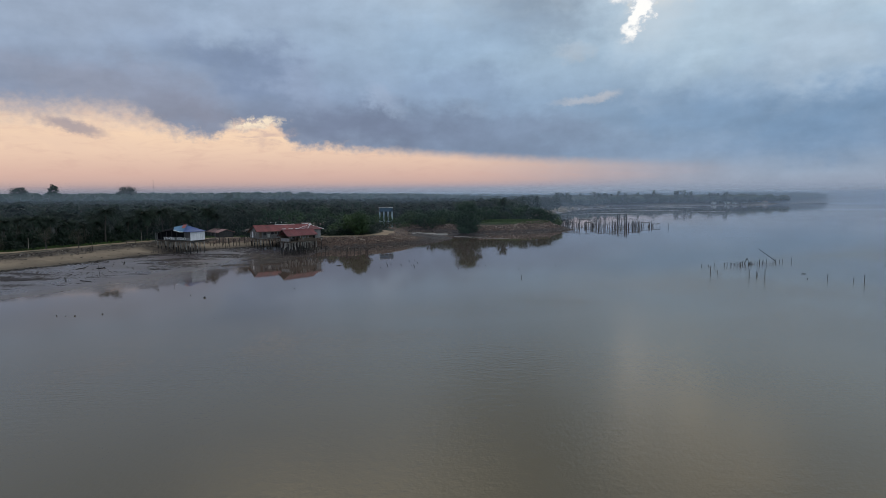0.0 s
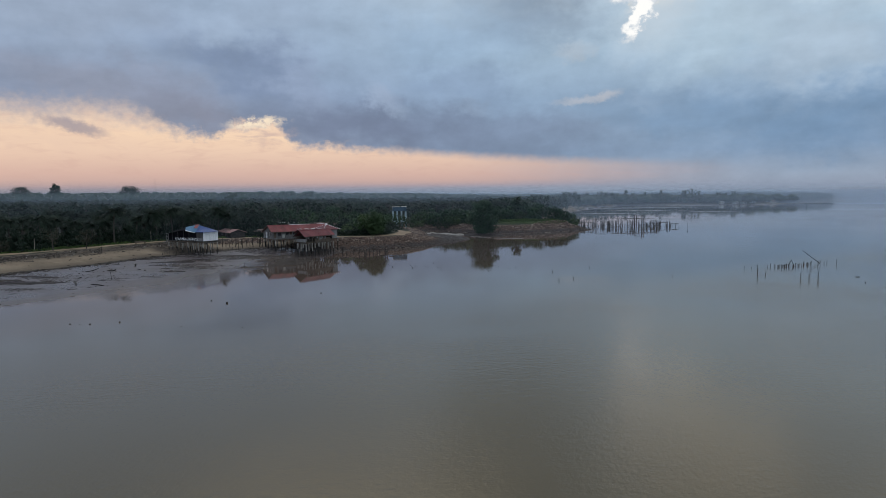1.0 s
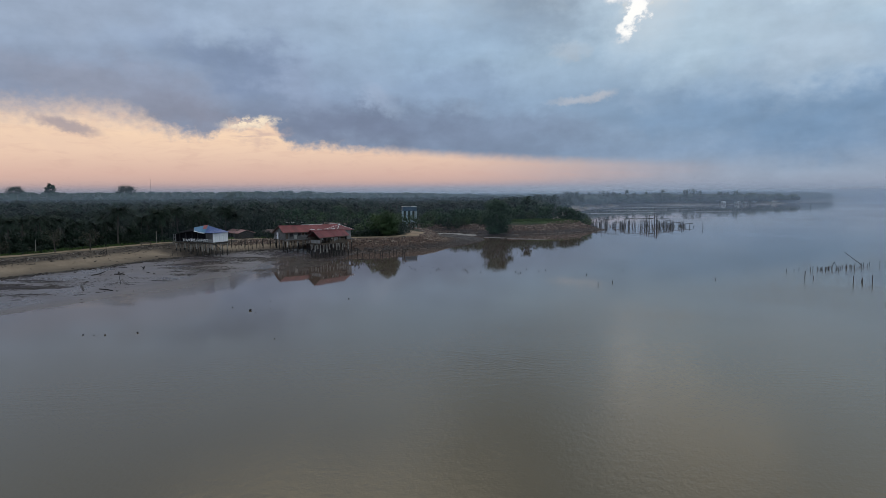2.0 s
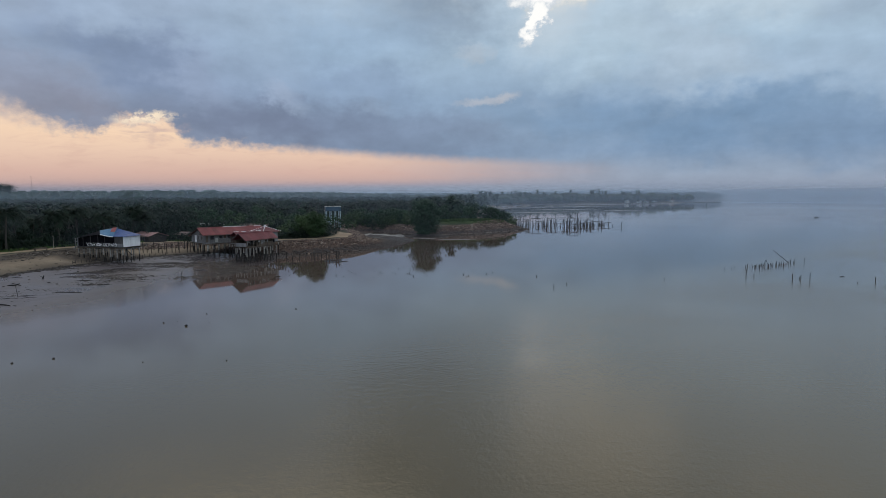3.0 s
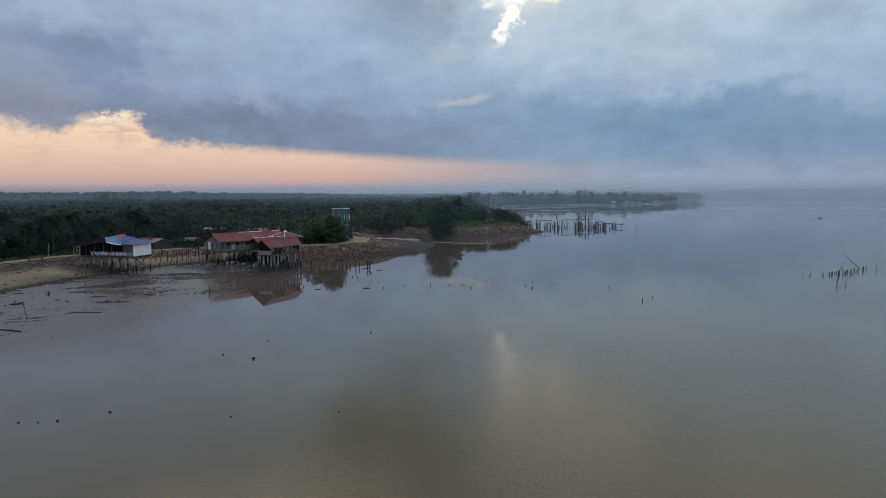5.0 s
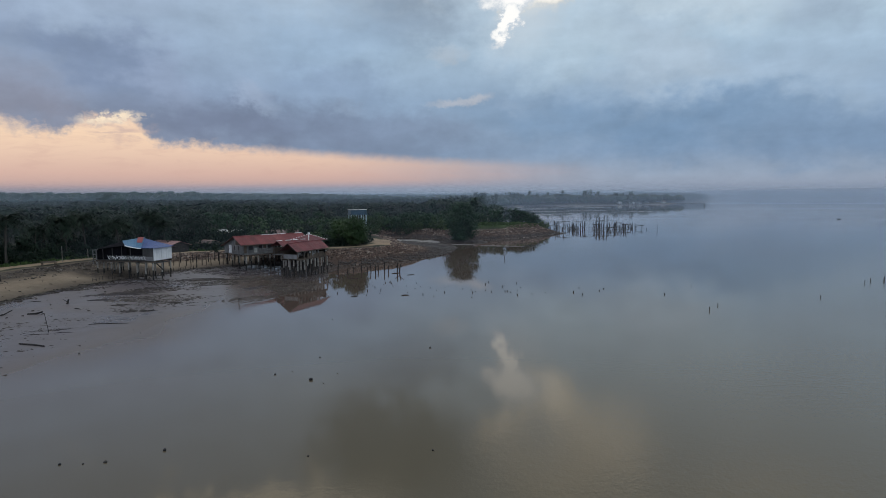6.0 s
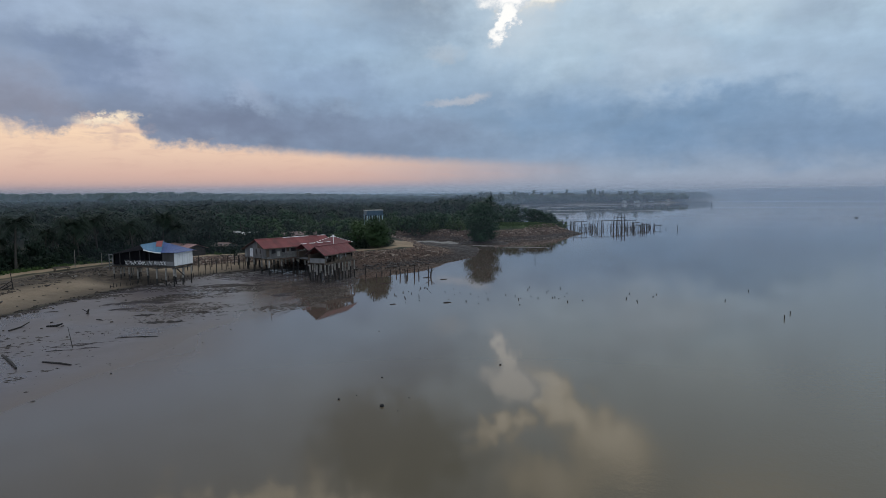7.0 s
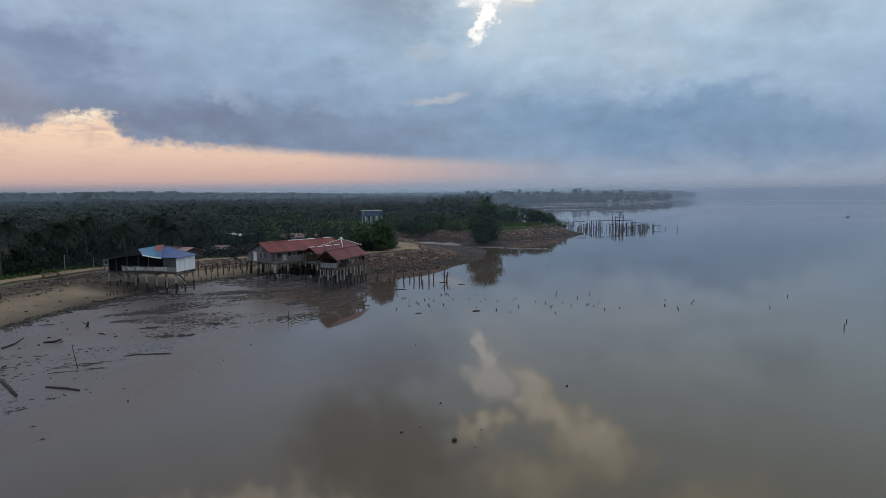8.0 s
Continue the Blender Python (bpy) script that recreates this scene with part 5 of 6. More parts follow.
for x in (0.4, 2.4, 4.6, 6.8, 9.0):
    for y in (-1.65, 1.65):
        part("post", box(bmesh.new(), (x - 0.07, y - 0.07, 3.55), (x + 0.07, y + 0.07, 5.1)), BROWN_WOOD, B)
r = random.Random(14)
for i in range(26):
    x, y = r.uniform(0.2, LB - 0.5), r.choice((-1.78, -1.72))
    part("hanging_net", box(bmesh.new(), (x, y - 0.05, 4.9 - r.uniform(0.3, 1.1)), (x + r.uniform(0.15, 0.5), y + 0.02, 4.85)), r.choice((NET, GREY_WOOD, WET_WOOD)), B)
rows = [(0.3 + i * 1.02 + r.uniform(-0.15, 0.15), -1.75 + r.uniform(-0.1, 0.1)) for i in range(10)] + [(0.5 + i * 1.5, 1.7) for i in range(7)] + [(0.2, y) for y in (-0.9, 0, 0.9)]
stilts(B, rows, 3.3, sleeve=1.8, r0=0.12, seed=15)

# the hut with the tarpaulin roof
H = thing("tarpaulin_hut", on_axes(-63.3, 160.9, 0, 154), "stilt hut under a bright blue tarpaulin roof with white sheet wall", "hut")
# here x runs along the front away from the white wall, and -y is inland
DZ = 4.15
deck(H, -0.2, 12.0, -4.6, 0.3, DZ, DARK_WOOD)
# three lengths of tarpaulin draped askew from the ridge down to the front eave
for k, mat in enumerate((PALE_BLUE_TARP, PALE_BLUE_TARP, PALE_BLUE_TARP)):
    q0, q1 = k / 3, (k + 1) / 3 + 0.01
    f0, f1 = (2.1 + 3.3 * q0, 0.45, 6.4 + 0.45 * q0 ** 1.5), (2.1 + 3.3 * q1, 0.45, 6.4 + 0.45 * q1 ** 1.5)
    b0, b1 = (3.85 + 4.4 * q0, -2.7 + 0.5 * q0, 8.1 - 0.7 * q0), (3.85 + 4.4 * q1, -2.7 + 0.5 * q1, 8.1 - 0.7 * q1)
    slope = part("roof_slope", slab(bmesh.new(), (f0, f1, b1, b0), 0.03, 2), mat, H)
    part("eave_sheet", slab(bmesh.new(), ((f0[0], 0.5, f0[2]), (f1[0], 0.5, f1[2]), (f1[0], 0.56, f1[2] - 0.16), (f0[0], 0.56, f0[2] - 0.14)), 0.02), WHITE_SHEET, slope)
part("roof_patch", slab(bmesh.new(), ((3.1, -1.0, 7.22), (4.2, -1.0, 7.26), (5.2, -2.5, 8.02), (4.0, -2.6, 8.12)), 0.02), RED_TARP, H, "red plastic patch")
part("roof_slope", slab(bmesh.new(), ((-0.9, 0.55, 6.42), (2.3, 0.5, 6.38), (3.95, -2.7, 7.85), (-0.7, -4.5, 6.42)), 0.03, 3), BLUE_TARP, H)
part("roof_slope", slab(bmesh.new(), ((3.9, -2.72, 7.86), (8.2, -2.3, 7.3), (7.6, -5.0, 6.3), (-0.7, -5.0, 6.25)), 0.03, 3), RUST_SHEET, H)
part("net_roof", slab(bmesh.new(), ((5.45, 0.42, 6.8), (8.3, -2.2, 7.36), (13.0, -2.9, 6.15), (11.9, 0.4, 6.0)), 0.03), NET, H, "black shade netting")
part("net_roof", slab(bmesh.new(), ((8.2, -2.3, 7.3), (7.6, -5.0, 6.3), (12.4, -4.9, 5.6), (13.0, -2.95, 6.12)), 0.03), NET, H, "black shade netting")
part("net_wall", slab(bmesh.new(), ((0.2, -4.5, 4.2), (7.6, -4.5, 4.2), (7.6, -4.52, 6.3), (0.2, -4.52, 6.3)), 0.03), NET, H)
part("net_wall", slab(bmesh.new(), ((7.65, -4.5, 4.2), (11.8, -4.5, 4.2), (11.8, -4.52, 5.6), (7.65, -4.52, 6.2)), 0.03), NET, H)
part("net_wall", slab(bmesh.new(), ((11.85, 0.0, 4.2), (11.85, -4.4, 4.2), (11.9, -4.4, 5.6), (11.9, 0.0, 5.95)), 0.03), NET, H)
part("white_wall", slab(bmesh.new(), ((-0.25, 0.25, 4.2), (-0.25, -4.4, 4.2), (-0.25, -4.4, 6.35), (-0.25, 0.25, 6.35)), 0.05), WHITE_SHEET, H, "white coated metal wall")
for i in range(8):
    part("wall_rib", box(bmesh.new(), (-0.3, 0.1 - i * 0.62, 4.25), (-0.262, 0.16 - i * 0.62, 6.3)), WHITE_SHEET, H)
part("front_wall", box(bmesh.new(), (-0.18, 0.16, 4.2), (1.9, 0.24, 6.3)), DARK_WOOD, H)
part("net_curtain", slab(bmesh.new(), ((1.95, -0.4, 4.2), (5.5, -0.4, 4.2), (5.5, -0.42, 6.95), (1.95, -0.42, 6.7)), 0.03), NET, H, "black net curtain")
part("net_curtain", slab(bmesh.new(), ((5.55, -0.1, 4.2), (11.7, -0.1, 4.2), (11.7, -0.12, 5.95), (5.55, -0.12, 6.8)), 0.03), NET, H, "black net curtain")
part("front_panel", box(bmesh.new(), (-0.15, 0.26, 4.2), (1.4, 0.3, 4.9)), GREY_WOOD, H)
r = random.Random(16)
for x in (2.0, 4.6, 6.4, 8.4, 10.4, 11.7):
    part("post", beam(bmesh.new(), (x, 0.2, DZ), (x, 0.2, 6.42 if x < 5.4 else 6.7 - (x - 5.4) * 0.12), 0.06), DARK_WOOD, H)
for i in range(26):
    x = 1.6 + i * 0.3
    for side in (-1, 1):
        if r.random() < 0.78:
            low = 4.25 + r.uniform(0, 0.12)
            part("lattice_bar", beam(bmesh.new(), (x - side * 0.2, 0.27 + side * 0.02, low), (x + side * r.uniform(0.08, 0.24), 0.27 + side * 0.02, 4.98 - r.uniform(0, 0.15)), 0.05, 0.05, 4), WHITE_SHEET if r.random() < 0.7 else GREY_WOOD, H)
for z in (4.2, 5.0):
    part("rail", box(bmesh.new(), (1.5, 0.22, z), (9.5, 0.33, z + 0.06)), DARK_WOOD, H)
for z in (4.3, 5.05, 5.8):
    part("crate_shelf", box(bmesh.new(), (11.95, -1.0, z), (12.75, 0.1, z + 0.07)), GREY_WOOD, H)
for x, y in ((11.95, -1.0), (12.65, -1.0), (11.95, 0.0), (12.65, 0.0)):
    part("crate_post", box(bmesh.new(), (x, y, 3.3), (x + 0.1, y + 0.1, 5.95)), GREY_WOOD, H)
for x, y, turn, long in ((12.9, -0.6, 20, 2.6), (13.4, -1.6, 60, 2.0), (13.1, -2.6, -10, 2.4)):
    part("loose_board", box(bmesh.new(), (-long / 2, -0.14, 0), (long / 2, 0.14, 0.06), pose(x, y, 3.9, 12, 14, turn)), GREY_WOOD, H)
part("mast", beam(bmesh.new(), (9.6, -2.6, 4.2), (9.6, -2.6, 9.3), 0.05), WET_WOOD, H)
stilts(H, [(x, y) for x in (0.1, 1.6, 3.4, 5.2, 7.0, 8.8, 10.4, 11.8) for y in (0.1, -2.2, -4.4)], DZ - 0.3, sleeve=2.2, r0=0.11, seed=17)
part("fallen_brace", beam(bmesh.new(), (-0.6, -1.6, 2.4), (0.4, -0.9, 3.8), 0.09), WET_WOOD, H)
for x in (0.1, 3.4, 7.0, 10.4):
    part("cross_beam", box(bmesh.new(), (x - 0.09, -4.5, DZ - 0.5), (x + 0.09, 0.3, DZ - 0.31)), DARK_WOOD, H)


def plain_hut(m, size, wall, eave, ridge, roof, wall_mat, label, group="", name="hut"):
    ob = thing(name, m, label, "hut", group)
    a, b = size[0] / 2, size[1] / 2
    board_wall(ob, (-a, -b), (a, -b), 0, wall, wall_mat)
    board_wall(ob, (-a, b), (a, b), 0, wall, wall_mat)
    board_wall(ob, (-a, b), (-a, -b), 0, wall, wall_mat, gable=(0.5, ridge - 0.1))
    board_wall(ob, (a, b), (a, -b), 0, wall, wall_mat, gable=(0.5, ridge - 0.1))
    opening(ob, (-a * 0.5, -b - 0.09, 1.0), (-a * 0.2, -b - 0.045, 1.8))
    opening(ob, (a * 0.2, -b - 0.09, 0.1), (a * 0.45, -b - 0.045, 1.9), "door")
    for s in (-1, 1):
        sheet_roof(ob, -a - 0.4, a + 0.4, (s * (b + 0.5), eave), (0, ridge), (roof,), seed=int(size[0] * 10) + s)
    return ob


plain_hut(on_axes(-69.0, 197.8, height(-69, 197.8) - 0.1, -48), (9.0, 4.4), 1.75, 1.7, 2.6, PINK_SHEET, WET_WOOD, "low hut with a faded pink metal roof beside the track")
plain_hut(on_axes(-61.5, 203.5, height(-61.5, 203.5) - 0.1, -35), (4.0, 3.0), 1.5, 1.5, 2.2, RUST_SHEET, WET_WOOD, "small rusty-roofed shed half hidden by shrubs")
for x, y, t_ in ((-62.5, 232.5, 20), (-57.6, 229.5, -30), (-60.0, 226.0, 60)):
    plain_hut(on_axes(x, y, height(x, y) - 0.1, t_), (1.9, 1.5), 2.7, 2.7, 3.2, PALE_PAINT, BROWN_WOOD, "small pale shed among dense shrubs", "pale sheds")
plain_hut(on_axes(-45.0, 218.5, height(-45, 218.5) - 0.1, 8), (8.0, 4.0), 2.5, 2.4, 3.5, RUST_SHEET, DARK_WOOD, "low rusty-roofed shed behind the red-roofed stilt house")

# ---- water tower ----
T = thing("water_tower", on_axes(-22.6, 255, height(-22.6, 255), 8) @ Matrix.Diagonal((0.88, 0.88, 1, 1)), "teal concrete water tower on tall square legs", "water tower")
Z0 = T.matrix_basis.translation.z
part("tank", box(bmesh.new(), (-3.0, -2.6, 8.95 - Z0), (3.0, 2.6, 10.2 - Z0), bevel=0.06), TEAL, T, "dull teal tank")
part("tank_floor", box(bmesh.new(), (-3.25, -2.85, 8.65 - Z0), (3.25, 2.85, 8.94 - Z0)), TEAL, T)
part("roof_slab", box(bmesh.new(), (-3.2, -2.8, 10.23 - Z0), (0.25, 2.8, 10.36 - Z0)), PALE_PAINT, T, "pale roof slab")
part("roof_slab", box(bmesh.new(), (0.9, -2.8, 10.23 - Z0), (3.2, 2.8, 10.36 - Z0)), PALE_PAINT, T, "pale roof slab")
for x in (-2.8, -0.95, 0.95, 2.8):
    for y in (-2.4, 2.4):
        part("leg", box(bmesh.new(), (x - 0.2, y - 0.2, -0.5), (x + 0.2, y + 0.2, 8.64 - Z0), bevel=0.03), PALE_TEAL, T)
for y in (-2.4, 2.4):
    part("tie_beam", box(bmesh.new(), (-2.6, y - 0.12, 2.6), (2.6, y + 0.12, 2.85)), PALE_TEAL, T)


# ---- stakes and posts ----
def stake(x, y, top, r0, lean=(0, 0), mat=None, name="stake", label="thin dark wooden stake standing in the water", group="stakes in the water", foot=None):
    z = (height(x, y) if foot is None else foot) - 0.3
    ob = mesh_object(name, beam(bmesh.new(), (0, 0, z), (lean[0], lean[1], top), r0, r0 * 0.75, 6), mat or WET_WOOD)
    ob.matrix_basis = pose(x, y, 0)
    return tagged(ob, label, "stake", group)


r = random.Random(23)
# the broken fence of stakes on the open water
for x, y, top in ((54.5, 133.6, 0.8), (56.2, 134.4, 0.5), (58.6, 136.6, 0.6), (60.2, 135.6, 0.9), (61.2, 136.2, 1.2), (62.4, 134.2, 1.3), (63.2, 136.4, 1.0), (64.2, 136.0, 1.1), (64.9, 137.2, 1.0), (65.8, 136.4, 0.9), (66.6, 137.0, 1.0), (68.0, 137.2, 0.9),
                  (69.0, 138.6, 1.4), (70.3, 138.0, 1.6), (71.4, 140.0, 0.9), (72.6, 139.4, 1.5), (73.5, 140.0, 1.4), (74.6, 140.6, 0.9), (76.2, 142.4, 1.2), (77.8, 141.4, 1.6)):
    stake(x, y, top * 0.6, 0.06, (r.uniform(-0.2, 0.2), r.uniform(-0.2, 0.2)))
for x, y, top in ((52.3, 123.9, 2.0), (53.6, 123.4, 0.8), (57.2, 118.3, 1.7), (58.2, 117.6, 1.4), (59.4, 117.0, 2.1), (59.0, 119, 0.6), (69.0, 114.0, 1.2), (71.4, 110.5, 1.0), (72.9, 110.0, 1.8), (65.0, 113.4, 0.3),
                  (36.5, 123.0, 0.5), (24.6, 137.0, 0.45), (18.1, 120.4, 0.5), (15.0, 117.8, 0.75), (16.1, 130.5, 0.4), (7.4, 185.6, 1.3)):
    stake(x, y, top * 0.65, 0.075, (r.uniform(-0.12, 0.12), r.uniform(-0.12, 0.12)))
for i in range(26):
    x = 61.5 + 9.5 * r.random()
    stake(x, 135.2 + (x - 61.5) * 0.36 + r.uniform(-0.8, 0.8), r.uniform(0.25, 0.75), 0.05, (r.uniform(-0.25, 0.25), r.uniform(-0.2, 0.2)))
slant = mesh_object("slanting_pole", beam(bmesh.new(), (0, 0, 0), (-4.2, -0.5, 2.9), 0.07, 0.05), WET_WOOD)
slant.matrix_basis = pose(74.8, 142.2, -0.1)
tagged(slant, "long thin dark pole slanting out of the water", "pole")
part("hoop", beam(beam(bmesh.new(), (-9.6, -5, 0), (-9.0, -5, 1.4), 0.05), (-9.0, -5, 1.4), (-8.3, -5, 0.1), 0.05), WET_WOOD, slant)
# short stakes scattered between the pier and the open water
for i in range(64):
    k = r.random()
    k = k * k
    x, y = -28 + 36 * k + r.gauss(0, 2.5), 150 - 14 * k + r.gauss(0, 4)
    stake(x, y, r.uniform(0.05, 0.24), r.uniform(0.06, 0.1), (r.uniform(-0.1, 0.1), r.uniform(-0.1, 0.1)))
for x, y, top in ((-29.8, 168, 0.9), (-28.5, 171, 1.0), (-27.0, 170, 1.3), (-25.6, 171, 0.9), (-25.0, 170, 1.5), (-24.2, 169.6, 1.4), (-23.4, 171.5, 1.3), (-22.3, 170, 1.8), (-21.6, 169.4, 1.2), (-20.0, 168, 1.9), (-19.6, 167.6, 1.1), (-31.5, 172, 1.5), (-24.6, 164.5, 0.8)):
    stake(x, y, top, 0.13, (r.uniform(-0.15, 0.15), r.uniform(-0.15, 0.15)), label="dark rotten stake standing beside the pier")
branch = stake(-19.8, 167.8, 1.6, 0.14, (0.5, 0.1), name="stump", label="dark stump with broken branches in shallow water", group="")
part("branch", beam(bmesh.new(), (0.2, 0, 0.7), (-0.7, 0.3, 1.4), 0.08, 0.03), WET_WOOD, branch)
part("branch", beam(bmesh.new(), (0.3, 0, 0.9), (1.0, -0.3, 1.5), 0.07, 0.03), WET_WOOD, branch)

# posts left of the old jetty between the huts
for i in range(14):
    k = i / 13
    for row in (0, 1):
        if r.random() < 0.8:
            x, y = -64.5 + 13.0 * k + row * 0.8 + r.uniform(-0.3, 0.3), 176.4 + 4.4 * k + row * 3.4 + r.uniform(-0.6, 0.6)
            stake(x, y, height(x, y) + r.uniform(1.5, 2.5), 0.1, (r.uniform(-0.1, 0.1), r.uniform(-0.1, 0.1)), r.choice((WET_WOOD, WET_WOOD, BROWN_WOOD)), "jetty_post", "dark bare post of a ruined jetty", "old jetty posts")
# short stakes in a line along the foot of the beach
for i in range(30):
    k = i / 29
    x, y = -72.8 + 13.8 * k + r.uniform(-0.25, 0.25), 159.0 + 16.4 * k + r.uniform(-0.25, 0.25)
    z = height(x, y)
    stake(x, y, z + r.uniform(0.35, 0.8), 0.06, (r.uniform(-0.05, 0.05), 0), foot=z, label="short dark stake at the foot of the beach", group="beach stakes")

# ---- the fish trap in the bay ----
W = thing("fish_trap", pose(75.9, 291, 0), "weathered fish trap of many dark poles and rails", "fish trap")
for i in range(230):
    k = i / 229
    x, y = -31 + 53 * k + r.gauss(0, 1.2), r.gauss(0, 6.5) + 6 * math.sin(k * 7)
    top = r.uniform(0.7, 3.7) * (0.8 if k > 0.7 else 1)
    part("pole", beam(bmesh.new(), (x, y, -1.5), (x + r.uniform(-0.25, 0.25), y, top), 0.12, 0.09, 5), GREY_WOOD if r.random() < 0.06 else WET_WOOD, W)
for x0, x1, y, z in ((-25, -17, 3, 3.0), (-13, -8, 2, 3.2), (-4, 8, 4, 3.3), (-20, -15, -3, 2.2), (10, 14, -2, 1.3), (15, 19, 0, 1.8), (10, 16, 5, 3.2), (-28, -24, 6, 2.6), (4, 9, -5, 0.9), (19, 23, -3, 1.2), (-9, -6, 6, 1.7), (0, 4, -3, 2.2), (13, 16, 3, 2.4)):
    part("rail", beam(bmesh.new(), (x0, y, z), (x1, y + r.uniform(-1, 1), z + r.uniform(-0.2, 0.2)), 0.13, 0.11, 5), WET_WOOD, W)
for x in (6.2, 9.6):
    for y in (3.6, 6.4):
        part("tower_post", beam(bmesh.new(), (x, y, -1.5), (x + 0.1, y, 5.6 if x > 8 else 5.0), 0.2, 0.16), WET_WOOD, W)
part("platform", box(bmesh.new(), (5.8, 3.4, 3.1), (10.0, 3.9, 3.3)), WET_WOOD, W)
part("platform_rail", box(bmesh.new(), (5.8, 3.4, 4.5), (10.0, 3.6, 4.65)), WET_WOOD, W)


# ---- driftwood and floats ----
def log(x, y, length, turn, r0, label, tilt=0.0, group="driftwood logs"):
    z, r0 = max(height(x, y), -0.02), r0 * 0.7
    bm = beam(bmesh.new(), (-length / 2, 0, 0), (length * 0.1, 0.06, 0.03), r0, r0 * 0.9)
    beam(bm, (length * 0.09, 0.06, 0.03), (length / 2, 0, length * math.sin(radians(tilt))), r0 * 0.9, r0 * 0.6)
    ob = mesh_object("log", bm, WET_WOOD)
    ob.matrix_basis = pose(x, y, z + r0 * 0.4, 0, 0, turn)
    return tagged(ob, label, "log", group)


log(-64.4, 115.9, 3.4, -28, 0.15, "dark waterlogged log lying on the mud")
log(-69.0, 117.3, 6.4, -57, 0.2, "dark log with a pale broken end")
log(-74.1, 131.7, 3.2, 74, 0.14, "dark driftwood branch on the mud", 6)
log(-70.7, 132.4, 1.7, 8, 0.2, "short thick driftwood stump on the mud", 8)
log(-59.7, 126.0, 3.6, -4, 0.08, "thin pole lying in shallow water")
log(-61.5, 126.0, 1.6, 12, 0.06, "thin broken stick lying in shallow water")
log(-66.5, 121.0, 1.5, 10, 0.05, "thin stick on the wet mud")
log(-67.0, 136.0, 1.0, -30, 0.1, "short dark driftwood piece")
log(-22.3, 139.2, 1.1, 4, 0.13, "dark log floating beside the stakes")
log(-30.0, 139.8, 0.9, 10, 0.1, "short dark log floating in shallow water")
log(-20.5, 166.0, 1.5, 5, 0.12, "log stranded beside the pier stakes")
log(-29.0, 160.5, 1.9, 3, 0.1, "thin log lying at the edge of the mud")
log(-18.0, 163, 1.4, 12, 0.1, "short dark log stranded in shallow water")
log(-74.2, 140.8, 1.6, 12, 0.07, "thin stick lying on the mud")
log(68.5, 120.5, 1.0, 4, 0.1, "short log floating by the stakes")
stake(-46.7, 139.4, 1.3, 0.055, (0.08, 0), label="thin dark stake standing on the flat")
stump = stake(-69.6, 139.5, height(-69.6, 139.5) + 0.6, 0.13, (0.25, 0.1), name="stump", label="broken dark stump standing on the mud flat", group="")
part("branch", beam(bmesh.new(), (0.1, 0, height(-69.6, 139.5) + 0.3), (-0.5, 0.2, height(-69.6, 139.5) + 0.6), 0.06, 0.03), WET_WOOD, stump)
stake(-65.1, 122.0, 2.3, 0.035, (-0.5, 0.3), name="fishing_rod_stick", label="long thin bent stick standing in the mud", group="")
for x, y, s in ((-35.84, 97.54, 0.26), (-38.9, 99.8, 0.15), (-35.1, 104.8, 0.12), (-24.2, 106.2, 0.16), (-58.4, 111.4, 0.14), (-33.6, 99.0, 0.08), (-44.4, 84.6, 0.17), (-47.4, 83.5, 0.16), (-49.9, 83.7, 0.13), (-48.6, 83.5, 0.09), (-28.4, 81.2, 0.12), (-35.8, 81.9, 0.1), (-33.6, 123, 0.1), (-37.5, 100.5, 0.07), (-34.8, 96.3, 0.07), (-50.4, 128, 0.12), (-55.0, 120, 0.1), (-52.5, 122, 0.09)):
    bm = bmesh.new()
    bmesh.ops.create_icosphere(bm, subdivisions=2, radius=s * 0.62)
    for v in bm.verts:
        v.co *= 1 + 0.25 * noise.noise(v.co * 6 + Vector((x, y, 0)))
        v.co.z *= 0.8
    ob = mesh_object("coconut_husk", bm, WET_WOOD if x > -47 or x < -48 else BARK)
    ob.matrix_basis = pose(x, y, 0.25 * s)
    tagged(ob, "dark coconut husk floating on the water", "husk", "floating husks")

# litter of sticks along the upper beach, the tide line and the flats
verts, faces = [], []
n = 0
for _ in range(36000):
    x, y = r.uniform(-112, -50), r.uniform(110, 198)
    verts.append((x, y))
q = np.array(verts)
qz, qsh, qds, qdt, qdm = land(q[:, 0], q[:, 1])
chance = np.random.rand(len(q))
keep = (((qds > 8) & (qds < 17) & (chance < 0.8 * smooth(wave_noise(q[:, 0], q[:, 1], 4, 95), 0.3, 0.6))) | ((qds > -1.5) & (qds < 1.0) & (chance < 0.5)) | ((qds > -14) & (qds < -1) & (chance < 0.012)) | ((qds > 1) & (qds < 7) & (chance < 0.02))) & (qdt > 1.5)
q, qz = q[keep], qz[keep]
stick = (np.array([(-0.5, -0.06, 0), (0.5, -0.05, 0), (0.5, 0.05, 0), (-0.5, 0.06, 0), (-0.45, -0.04, 0.1), (0.45, -0.03, 0.1), (0.45, 0.03, 0.1), (-0.45, 0.04, 0.1)]), np.array([(4, 5, 6, 7), (0, 1, 5, 4), (1, 2, 6, 5), (2, 3, 7, 6), (3, 0, 4, 7)]))
v, f = scatter(stick, np.stack((q[:, 0], q[:, 1], qz - 0.02, np.random.normal(0.9, 0.9, len(q)), 0.16 + np.random.exponential(0.24, len(q)).clip(0, 1.8), np.random.uniform(0.5, 1.6, len(q))), axis=1))
tagged(joined("driftwood_litter", v, f, FLAKE), "brown driftwood and litter strewn over the beach", "driftwood", kind="stuff")

